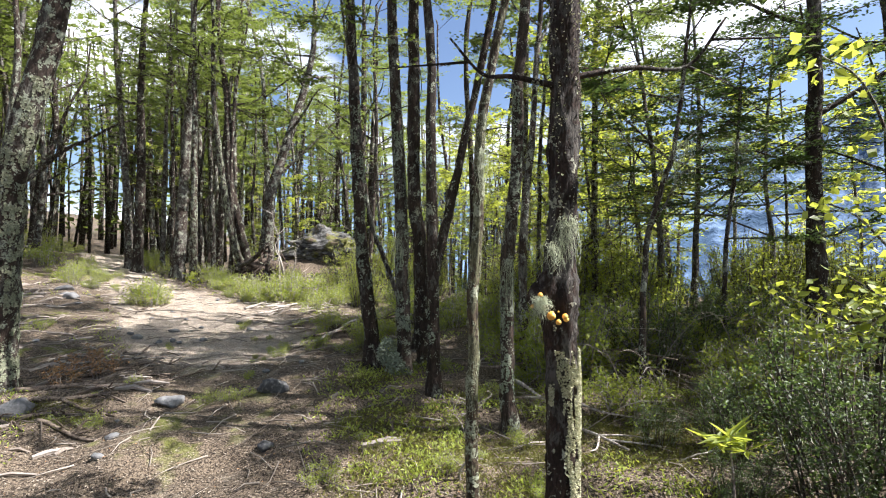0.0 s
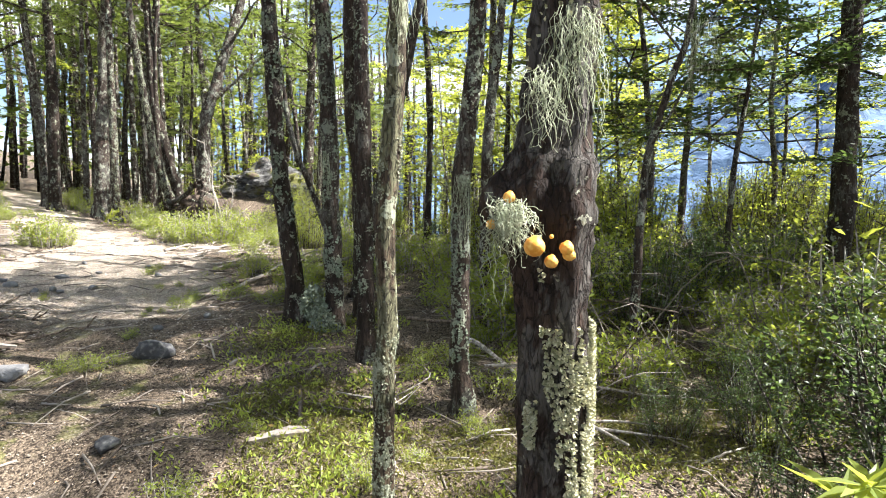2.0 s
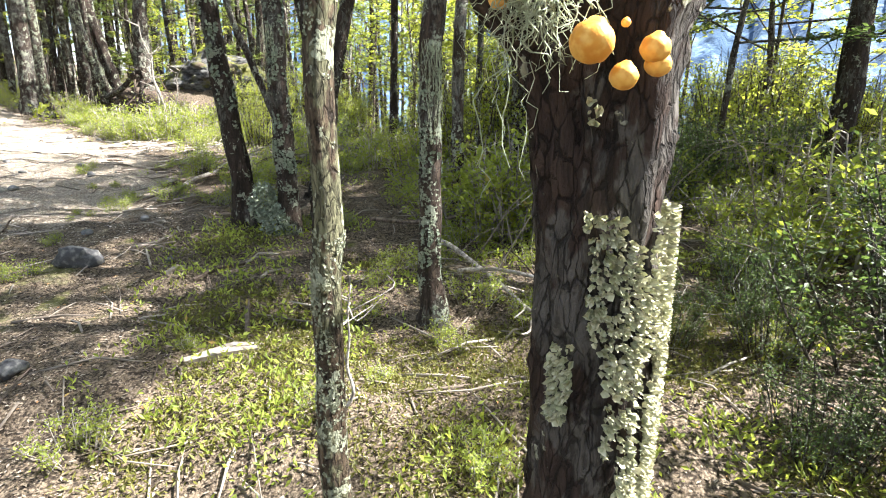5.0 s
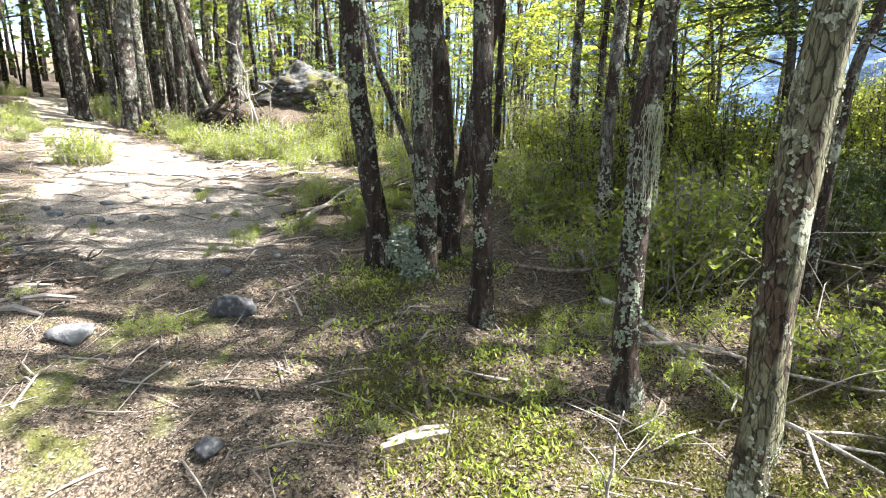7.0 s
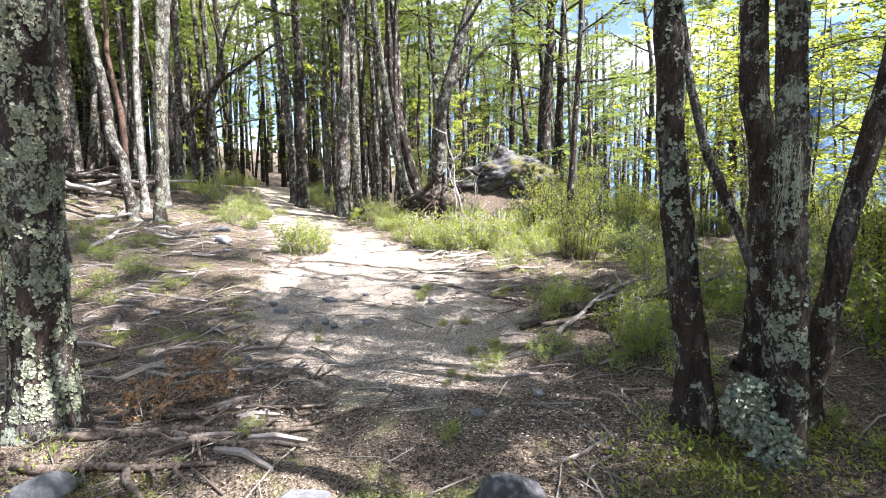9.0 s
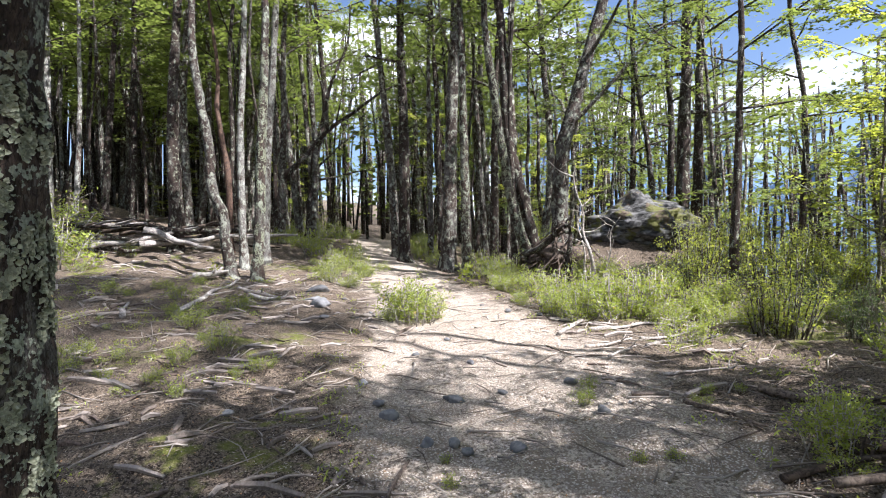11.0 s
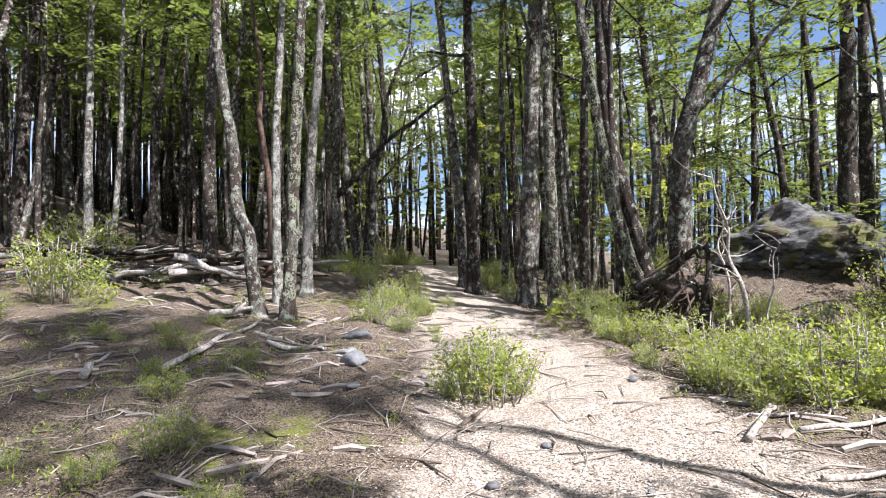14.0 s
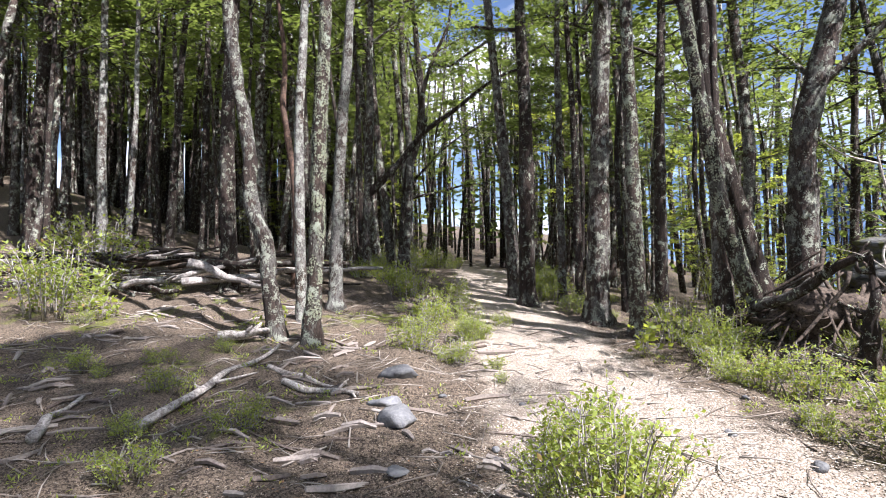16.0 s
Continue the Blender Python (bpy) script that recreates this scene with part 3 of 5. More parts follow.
beech(-10.0, 12.20, 0.105, [(0.08, 0.06, 2.21), (0.17, 0.13, 4.75)], 10, BARK_LICHEN, label="beech trunk thickly scaled with grey lichen", crown_from=5.6, sides=14)
beech(-11.48, 13.95, 0.118, [(0.11, 0.08, 2.91), (0.28, 0.19, 5.63)], 11, BARK_PALE, label=A_PALE, crown_from=6)
arch = beech(-13.66, 16.91, 0.12, [(0.08, 0.05, 3.36), (0.18, 0.12, 7.07)], 11, BARK_MID, label="grey beech with a long dark limb arching over the trail", crown_from=5.5)
for bough, thick in ((((0.05, 0.03, 1.95), (0.60, 0.40, 2.6), (1.12, 0.75, 3.35), (1.75, 1.18, 3.9), (2.55, 1.7, 4.6), (3.3, 2.2, 4.9)), 0.095), (((1.12, 0.75, 3.35), (1.1, 0.74, 4.2), (1.32, 0.9, 5.1), (1.65, 1.1, 6.0), (1.7, 1.2, 7.2)), 0.065)):
    g = Geo()
    line = bend(bough, 5)
    tube(g, line, np.linspace(thick, 0.02, len(line)), 8, 0.25, thick * 90)
    part("limb", g, BARK_DARK, arch)
beech(-18.53, 13.13, 0.118, [(-0.02, -0.01, 3.67), (0, 0, 6.56)], 11, BARK_PALE, label=A_PALE, crown_from=6)
beech(-21.21, 12.53, 0.18, [(0.18, 0.12, 3.64), (0.37, 0.25, 6.74)], 12, BARK_DARK, label=A_DARK, crown_from=6)
beech(-18.93, 14.90, 0.12, [(0.22, 0.15, 4.70), (0.40, 0.27, 7.14)], 12, BARK_DARK, label=A_DARK, crown_from=6.5)
beech(-18.98, 15.91, 0.125, [(0.04, 0.03, 4.03), (0.09, 0.06, 7.48)], 12, BARK_DARK, label=A_DARK, crown_from=6.5)
beech(-17.44, 16.72, 0.14, [(-0.08, -0.05, 4.15), (0.19, 0.13, 7.55)], 12, BARK_MID, label=A_MID, crown_from=6)
beech(-13.25, 14.55, 0.10, [(-0.05, -0.04, 2.0), (-0.22, -0.16, 3.6), (-0.20, -0.14, 4.6)], 6.4, WOOD_SPLIT, label="dead broken beech trunk of bare reddish wood", crown_from=5, limbs=0)
# the stand beside the trail on the valley side
beech(-9.5, 16.9, 0.165, [(0.01, 0.01, 3.3), (0, 0, 6.6)], 11, BARK_DARK, label=A_DARK, crown_from=5)
beech(-10.25, 17.75, 0.14, [(-0.18, -0.12, 3.4), (-0.43, -0.29, 6.9)], 11, BARK_MID, label=A_MID, crown_from=5)
beech(-9.3, 18.0, 0.085, [(0, 0, 3.4), (0.06, 0.04, 7)], 11, BARK_MID, label=A_MID, crown_from=5)
beech(-6.90, 15.02, 0.112, [(-0.03, -0.02, 2.4), (-0.05, -0.03, 5.0)], 10, BARK_LICHEN, label="brown beech trunk with pale lichen scales", crown_from=5, sides=14)
beech(-7.88, 16.15, 0.185, [(0.06, 0.04, 2.2), (0.22, 0.16, 5.99)], 11, BARK_MID, label=A_MID, crown_from=5, sides=14)
beech(-8.72, 17.53, 0.08, [(-0.04, -0.03, 3.33), (-0.13, -0.09, 6.44)], 10, BARK_DARK, label=A_DARK, crown_from=5)
beech(-7.39, 17.81, 0.12, [(0.06, 0.04, 3.90), (0.17, 0.11, 6.28)], 10, BARK_DARK, label=A_DARK, crown_from=4.5)
beech(-6.08, 15.80, 0.078, [(-0.01, 0, 2.41), (-0.04, -0.03, 5.19)], 9, BARK_MID, label=A_MID, crown_from=4.6)
beech(-5.45, 15.0, 0.10, [(-0.30, -0.22, 1.05), (-0.50, -0.36, 2.2), (-0.66, -0.48, 3.4), (-0.80, -0.60, 5.0)], 10, BARK_LICHEN, label="leaning beech with pale moss streaks", crown_from=4.8, sides=14)
beech(-5.45, 15.38, 0.135, [(-0.18, -0.13, 1.0), (-0.42, -0.31, 2.3), (-0.50, -0.38, 3.4), (-0.55, -0.40, 5.0)], 10, BARK_DARK, label="leaning dark beech beside the root bank", crown_from=4.6, sides=14)
beech(-5.87, 15.02, 0.068, [(0, 0, 1.5), (-0.05, -0.03, 3.0)], 8, BARK_DARK, label=A_DARK, crown_from=4.6, limbs=5)
beech(-5.12, 15.8, 0.185, [(0.04, 0.03, 1.4), (0.13, 0.10, 2.3), (0.42, 0.30, 3.5), (0.62, 0.43, 4.3)], 9, BARK_MID, label="stout forked beech on a bank of roots", crown_from=3.6, limbs=8, reach=2.2, sides=16, extra=((2.6, 0.85, 0.2, 0.42, 2.9), (2.9, -0.5, 0.4, 0.7, 1.4)))
beech(-2.88, 18.05, 0.18, [(0.08, 0.06, 2.9), (0.17, 0.12, 5.0)], 10, BARK_DARK, label="thick dark beech trunk behind the boulder", crown_from=3.4, reach=2.2)
beech(-2.63, 18.6, 0.14, [(0.13, 0.08, 3.2), (0.20, 0.12, 5.5)], 10, BARK_DARK, label="thick dark beech trunk behind the boulder", crown_from=3.6, reach=2.0)
beech(-3.30, 20.64, 0.12, [(0.09, 0.06, 4.2), (0.03, 0.02, 6.1)], 9, BARK_DARK, label=A_DARK, crown_from=3.0, reach=2.0)
beech(-3.70, 21.57, 0.11, [(-0.16, -0.11, 3.6), (-0.33, -0.22, 5.0)], 9, BARK_DARK, label=A_DARK, crown_from=3.0, reach=2.0)
beech(-1.94, 14.48, 0.075, [(0.13, 0.04, 3.05), (0.19, 0.05, 4.67)], 8, BARK_DARK, label=A_DARK, crown_from=2.6)
beech(-14.54, 19.15, 0.15, [(0.16, 0.11, 2.6), (0.49, 0.33, 4.2), (0.40, 0.25, 6.5)], 10, BARK_DARK, label="beech with one long arching limb over the trail", crown_from=4.6, limbs=8, reach=2.0, extra=((2.2, 0.8, 0.5, 0.75, 3.2), (1.9, 0.9, 0.55, 0.05, 2.2)))




def crust(tree, low, high, side, count, size, least, mat, seed):
    """Leafy lichen scales over one side of a tree's trunk."""
    gen = np.random.default_rng(seed)
    me = next(c for c in tree.children if c.name.startswith("trunk")).data
    faces = [p for p in me.polygons if low - 0.3 < p.center.z < high + 0.3 and p.normal.x * math.cos(side) + p.normal.y * math.sin(side) > 0.0]
    area = np.array([p.area for p in faces])
    g = Geo()
    for k in gen.choice(len(faces), count, p=area / area.sum()):
        q = faces[int(k)]
        w = gen.dirichlet(np.ones(len(q.vertices)))
        at = sum((float(u) * me.vertices[i].co for u, i in zip(w, q.vertices)), Vector())
        if not low < at.z < high or noise.noise((at.x * 14, at.y * 14, at.z * 5 + seed)) + 0.4 * noise.noise(at * 40) < least:
            continue
        out = np.array(q.normal)
        e1 = np.cross(out, (0, 0, 1.0))
        e1 /= np.linalg.norm(e1) + 1e-6
        e2 = np.cross(e1, out)
        ph = np.arange(6) * np.pi / 3
        lob = size * gen.uniform(0.4, 1.2, 6)
        ctr = np.array(at) + out * 0.002
        rim = ctr + (np.cos(ph) * lob)[:, None] * e1 + (np.sin(ph) * lob)[:, None] * e2 + (gen.uniform(0.05, 0.9, 6) * size)[:, None] * out
        g.add(np.concatenate([rim, ctr[None]]), [[j, (j + 1) % 6, 6] for j in range(6)])
    if g.n:
        tagged(part("lichen_patch", g, mat, tree, smooth=False), "crusty pale green leafy lichen", kind="stuff")


near_trees = {(round(t.location.x, 2), round(t.location.y, 2)): t for t in scene.objects if t.name.startswith("beech_tree")}
crust(near_trees[(-4.58, 5.6)], 0.15, 3.2, -0.7, 15000, 0.012, 0.0, LICHEN_SCALE, 1)
crust(near_trees[(-0.46, 6.15)], 0.5, 3.0, -1.6, 2600, 0.012, 0.18, LICHEN_GREY, 2)
crust(near_trees[(-0.8, 6.42)], 0.9, 3.2, -1.2, 2200, 0.012, 0.15, LICHEN_GREY, 3)
crust(near_trees[(0.53, 4.5)], 0.3, 2.8, -1.3, 2600, 0.009, 0.15, LICHEN_GREY, 4)
crust(near_trees[(0.17, 2.93)], 0.2, 2.4, -1.2, 4200, 0.004, 0.12, LICHEN_SCALE, 5)
crust(near_trees[(-0.1, 5.3)], 0.5, 2.6, -1.4, 1500, 0.008, 0.25, LICHEN_GREY, 6)
crust(near_trees[(-10.0, 12.2)], 0.3, 4.5, -0.9, 7000, 0.011, 0.08, LICHEN_SCALE, 7)
crust(near_trees[(-6.9, 15.02)], 0.3, 4.0, -1.0, 3600, 0.010, 0.2, LICHEN_SCALE, 8)
crust(near_trees[(-5.45, 15.0)], 0.5, 4.5, -1.0, 4000, 0.010, 0.1, LICHEN_SCALE, 9)


# the tree with the orange fungi: a thin trunk with a swollen canker
def canker_tree(x, y):
    tree = empty("beech_tree", x, y, floor_z(x, y))
    gen = np.random.default_rng(5)
    c = bend([(0.0, 0, -0.12), (-0.005, 0, 0.5), (0.005, 0, 1.0), (0.0, 0, 1.45), (0.02, 0, 1.9), (0.03, 0, 2.8), (0.0, 0.05, 4.2), (0.1, 0.1, 6.0), (0.1, 0.3, 7.5)], 22)
    z = c[:, 2]
    rad = 0.068 * (1 - 0.04 * z) + 0.03 * np.exp(-np.maximum(z, 0) / 0.15) + 0.017 * np.exp(-((z - 1.39) / 0.085) ** 2)
    g = Geo()
    tube(g, c, rad, 40, 0.17, 3.0)
    # burr lobe on one flank
    me_v = np.concatenate(g.v)
    lobe = np.exp(-(((me_v[:, 2] - 1.38) / 0.075) ** 2)) * np.clip(-(me_v[:, 0]) / 0.06 - 0.1 * me_v[:, 1], 0, 1.4)
    me_v[:, 0] -= 0.040 * lobe
    for q in range(len(me_v)):
        k = 0.010 * noise.fractal((me_v[q, 0] * 60, me_v[q, 1] * 60, me_v[q, 2] * 16), 0.7, 2.0, 4) + 0.008 * math.exp(-((me_v[q, 2] - 1.45) / 0.13) ** 2) * noise.noise(tuple(me_v[q] * 30))
        n = np.array([me_v[q, 0], me_v[q, 1], 0])
        me_v[q] += k * n / (np.linalg.norm(n) + 1e-6)
    g.v = [me_v]
    part("trunk", g, BARK_CANKER, tree)
    lv = Geo()
    for z0, d, length in ((2.28, (-1, 0.1, 0.25), 0.5), (2.32, (1, 0.1, 0.25), 0.75), (3.6, (0.7, 0.6, 0.5), 1.4), (4.3, (-0.7, 0.5, 0.5), 1.3), (5.0, (0.5, -0.7, 0.5), 1.3), (5.7, (-0.4, 0.8, 0.6), 1.1), (6.4, (0.6, 0.6, 0.7), 0.9)):
        at = c[int(np.argmin(abs(z - z0)))]
        d = np.array(d)
        pts = bend([at, at + d * length * 0.4 + gen.normal(0, 0.03, 3), at + d * length * 0.75 + gen.normal(0, 0.05, 3), at + d * length + np.array([0, 0, 0.12])], 5)
        wood = Geo()
        tube(wood, pts, np.linspace(0.016, 0.005, len(pts)), 6, 0.2)
        for q in range(2 if z0 < 3 else 7):
            p = pts[gen.integers(len(pts) // 2, len(pts))]
            spray(lv, wood, p, (gen.normal(d[0], 0.6), gen.normal(d[1], 0.6), 0.2), 0.3 if z0 < 3 else 0.6, gen, 0.04 if z0 < 3 else 0.055, 14 if z0 < 3 else 34)
        part("limb", wood, BARK_DARK, tree)
    part("crown", lv, LEAF_BEECH, tree, smooth=False)
    # leafy lichen down the sunny flank
    for name, low, high, a0, a1, count in (("lichen_patch", 0.12, 1.16, -2.4, 0.5, 14000), ("lichen_patch", 0.93, 1.02, -2.55, -2.2, 170), ("lichen_patch", 1.24, 1.27, -2.15, -2.0, 14), ("lichen_patch", 1.62, 2.8, -2.9, 0.6, 1300)):
        lich = Geo()
        for q in range(count):
            zz = gen.uniform(low, high)
            aa = gen.uniform(a0, a1)
            if noise.noise((aa * 4.0, zz * 13.0, 1.7)) < (-0.16 + 1.2 * min(1, max(0, (-1.52 - 1.5 * min(0.35, max(0, zz - 0.8)) + 0.35 * max(0, 0.8 - zz) - aa) / 0.35)) if low == 0.12 else 0.12 if low > 1.5 else -0.4):
                continue
            j = int(np.argmin(abs(z - zz)))
            out = np.array([math.cos(aa), math.sin(aa), 0.0])
            ctr = c[j] + out * (rad[j] * 1.04 + 0.004)
            ctr[2] = zz
            e1 = np.array([-out[1], out[0], 0])
            e2 = np.array([0, 0, 1.0])
            rr = gen.uniform(0.0016, 0.0048)
            m = 6
            ph = np.arange(m) * 2 * np.pi / m
            lob = rr * gen.uniform(0.55, 1.25, m)
            rim = ctr + (np.cos(ph) * lob)[:, None] * e1 + (np.sin(ph) * lob)[:, None] * e2 + gen.uniform(0.001, 0.012, m)[:, None] * out
            lich.add(np.concatenate([rim, ctr[None]]), [[q2, (q2 + 1) % m, m] for q2 in range(m)])
        if lich.n:
            tagged(part(name, lich, LICHEN, tree, smooth=False), "crusty pale green leafy lichen", kind="stuff")
    return tagged(tree, "dark beech with a swollen canker and pale leafy lichen", "tree", "beech trees along the trail")


GX, GY = 0.503, 2.345
GZ = floor_z(GX, GY)
canker_tree(GX, GY)


def fungus(dx, dy, dz, r):
    """A round orange gall fungus, a little flattened, with a navel."""
    bm = bmesh.new()
    bmesh.ops.create_icosphere(bm, subdivisions=4, radius=r)
    for v in bm.verts:
        n = v.co.normalized()
        v.co *= 1 + 0.05 * noise.noise(n * 2.2 + Vector((dx * 90, 0, 0))) + 0.035 * abs(noise.noise(n * 4.5)) + 0.16 * math.exp(-((n.z - 1) / 0.08) ** 2)
        v.co.z *= 0.94
    me = bpy.data.meshes.new("gall_fungus")
    bm.to_mesh(me)
    bm.free()
    me.materials.append(FUNGUS)
    me.polygons.foreach_set("use_smooth", np.ones(len(me.polygons), bool))
    ob = new("gall_fungus", me)
    ob.matrix_basis = pose(GX + dx, GY + dy, GZ + dz, 0, 12, 0)
    return tagged(ob, "round orange fungus growing on a beech canker", "fungus", "orange fungi on the canker")


for dx, dy, dz, r in ((-0.040, -0.112, 1.323, 0.0182), (0.018, -0.105, 1.320, 0.0125), (0.024, -0.100, 1.308, 0.0112), (-0.010, -0.110, 1.297, 0.0118), (-0.080, -0.088, 1.408, 0.0105), (-0.110, -0.078, 1.360, 0.009), (-0.008, -0.102, 1.340, 0.004)):
    fungus(dx - 0.020, dy, dz - GZ, r)


def beard(x, y, z, wide, drop, count, seed):
    """Beard lichen: a tangle of thin hanging threads."""
    gen = np.random.default_rng(seed)
    g = Geo()
    for q in range(count):
        p = np.array([gen.uniform(-wide, wide), gen.uniform(-0.015, 0.015), gen.uniform(-0.02, 0.02)])
        n = 12
        length = drop * gen.uniform(0.3, 1.0)
        walk_xy = np.cumsum(gen.normal(0, 0.0065, (n, 3)), axis=0) * np.array([1, 0.5, 0.8])
        line = p + walk_xy + np.stack([np.zeros(n), np.zeros(n), -np.linspace(0, length, n)], -1)
        tube(g, line, np.linspace(0.0007, 0.0004, n) * gen.uniform(0.6, 1.4), 3)
    ob = part("beard_lichen", g, BEARD)
    ob.matrix_basis = pose(x, y, z)
    return tagged(ob, "pale green beard lichen hanging from bark", "lichen", "hanging beard lichens")


beard(GX - 0.10, GY - 0.095, 1.385, 0.024, 0.072, 130, 1)
beard(GX - 0.055, GY - 0.095, 1.62, 0.025, 0.13, 40, 2)
beard(GX - 0.118, GY - 0.085, 1.34, 0.008, 0.17, 5, 3)
beard(GX + 0.02, GY - 0.075, 1.72, 0.035, 0.22, 80, 4)
beard(-0.50, 6.05, 1.9, 0.05, 0.4, 40, 5)
beard(0.53, 4.42, 1.6, 0.04, 0.5, 40, 6)
beard(0.22, 2.85, 2.15, 0.03, 0.35, 50, 7)
beard(2.2, 4.95, 2.7, 0.12, 0.6, 60, 8)
beard(3.2, 5.75, 2.9, 0.12, 0.5, 60, 9)


def lichen_clump(x, y, z, r, seed, mat, label):
    gen = np.random.default_rng(seed)
    g = Geo()
    d = gen.normal(0, 1, (900, 3))
    d /= np.linalg.norm(d, axis=1)[:, None]
    leaves(g, d * r * gen.uniform(0.5, 1.05, 900)[:, None] * np.array([0.8, 0.6, 1.1]), r * 0.2, gen, 0.1, 0.9, d * 0.8)
    ob = part("lichen_clump", g, mat, smooth=False)
    ob.matrix_basis = pose(x, y, z)
    return tagged(ob, label, "lichen")


lichen_clump(-0.62, 6.12, 0.62, 0.14, 1, LICHEN_GREY, "tuft of grey-green leafy lichen at a trunk's foot")
lichen_clump(-0.52, 6.02, 0.46, 0.13, 2, LICHEN_GREY, "tuft of grey-green leafy lichen at a trunk's foot")

# the rest of the forest: copies of six grown beeches
stock = []
for q in range(7):
    gen = np.random.default_rng(100 + q)
    r = (0.07, 0.09, 0.055, 0.11, 0.08, 0.06, 0.10)[q]
    bent = gen.normal(0, 0.12, (2, 2))
    t = grow("beech_tree", [(0, 0, -0.2), (bent[0, 0], bent[0, 1], 2.5), (*(bent[0] + bent[1]), 5.0)], r, (10, 11.5, 9, 12, 10.5, 9, 11)[q], gen, (BARK_DARK, BARK_MID, BARK_DARK, BARK_MID, BARK_PALE, BARK_MID, BARK_DARK)[q], LEAF_BEECH, (4.8, 5.4, 4.2, 5.6, 4.8, 2.0, 2.6)[q], limbs=(8, 9, 8, 9, 9, 11, 10)[q], sprays=7, size=0.12, count=24, reach=1.9, sides=7)
    tagged(t, (A_DARK, A_MID, A_DARK, A_MID, A_PALE, "leafy young beech with low branches", "leafy dark beech with low branches")[q], "tree", "beech trees of the forest")
    stock.append(t)
gen = np.random.default_rng(110)
t = grow("young_beech", [(0, 0, -0.1), (0.1, 0.05, 1.2), (0.05, 0.15, 2.4)], 0.035, 4.6, gen, BARK_MID, LEAF_BRIGHT, 0.7, limbs=12, sprays=7, size=0.085, count=26, reach=1.3, sides=6)
tagged(t, "young beech with tiers of bright yellow-green leaves", "tree", "young beeches of the thicket")
stock.append(t)
gen = np.random.default_rng(42)
fixed = [(-0.5, 6.5), (0.4, 4), (-4.58, 5.6), (-10.3, 12.3), (-5, 15.3), (-3, 18), (-9.5, 17.5), (-8, 16.5), (-3.8, 15.6)]
stood = []


def scatter_trees(count, x0, x1, y0, y1, kinds, gap, keep):
    made, tries = 0, 0
    while made < count and tries < 6000:
        tries += 1
        x, y = gen.uniform(x0, x1), gen.uniform(y0, y1)
        if off(x, y) < 1.7 or not keep(x, y):
            continue
        if min(math.hypot(x - a, y - b) for a, b in fixed) < 1.0 or (stood and min(math.hypot(x - a, y - b) for a, b in stood) < gap):
            continue
        stood.append((x, y))
        ob = stock[int(gen.choice(kinds))]
        m = pose(x, y, floor_z(x, y), gen.normal(0, 2), gen.normal(0, 2), gen.uniform(0, 360)) @ Matrix.Diagonal((*[gen.uniform(0.85, 1.25)] * 2, gen.uniform(0.9, 1.15), 1))
        if stock_used[stock.index(ob)]:
            copy_thing(ob, m)
        else:
            ob.matrix_basis = m
            stock_used[stock.index(ob)] = True
        made += 1


stock_used = [False] * 8


def uphill(x, y):
    return x < -11.5 - 0.1 * (y - 12) or y > 19


scatter_trees(175, -34, -11, 9, 34, [0, 1, 2, 3, 2, 0, 1, 3, 4], 0.7, lambda x, y: uphill(x, y) and not (x > -17.5 and y < 15.2))
scatter_trees(56, -24, -6, 17.5, 38, [0, 1, 2, 3, 5], 0.8, lambda x, y: True)
scatter_trees(26, -7, 12, 18, 38, [2, 5, 6, 5], 1.6, lambda x, y: x > -6)
scatter_trees(12, -26, -10, -4, 8, [0, 1, 3], 2.0, lambda x, y: True)
scatter_trees(12, 2, 14, -8, 18, [2, 5, 6], 2.2, lambda x, y: x > 3.4 and not (0.5 < x / max(y, 0.1) < 0.95 and y > 0) and y < 0.5)
scatter_trees(30, -1.6, 8, 8.5, 20, [7], 1.0, lambda x, y: x > (1.6 if y < 12.5 else 1.6 - 0.1 * y) and not (0.42 < x / y < 0.62))
# unseen trees behind the start, added to hold back sky light
scatter_trees(34, -9, 13, -15, -0.8, [0, 1, 3, 6, 5, 6], 1.2, lambda x, y: math.hypot(x, y) > 2.0)
scatter_trees(10, -26, -7, 18, 30, [7], 1.4, lambda x, y: True)

# far woods that close the view between the trunks
gen = np.random.default_rng(43)
wood, lv = Geo(), Geo()
for q in range(900):
    a, d = radians(gen.uniform(-22, 100) if q < 560 else gen.uniform(40, 96)), gen.uniform(30, 60)
    left = a > radians(44)
    x, y = -5 - d * math.sin(a), 8 + d * math.cos(a)
    z = floor_z(x, y)
    tube(wood, [(x, y, z - 0.5), (x + gen.normal(0, 0.3), y, z + 6), (x + gen.normal(0, 0.6), y, z + 14)], np.array([1, 0.8, 0.4]) * gen.uniform(0.08, 0.2), 5)
    k = 60 if left else 42
    p = np.stack([x + gen.normal(0, 1.6, k), y + gen.normal(0, 1.6, k), z + gen.uniform(6.0 if left else 1.5, 16, k)], -1)
    leaves(lv, p, 0.5, gen, 0.6, 0.7)
tagged(part("far_trunks", wood, BARK_DARK), "dim trunks of the far beech wood", "woods", kind="stuff")
tagged(part("far_foliage", lv, LEAF_BEECH, smooth=False), "green foliage of the far beech wood", "woods", kind="stuff")

# ---- shrubs ----


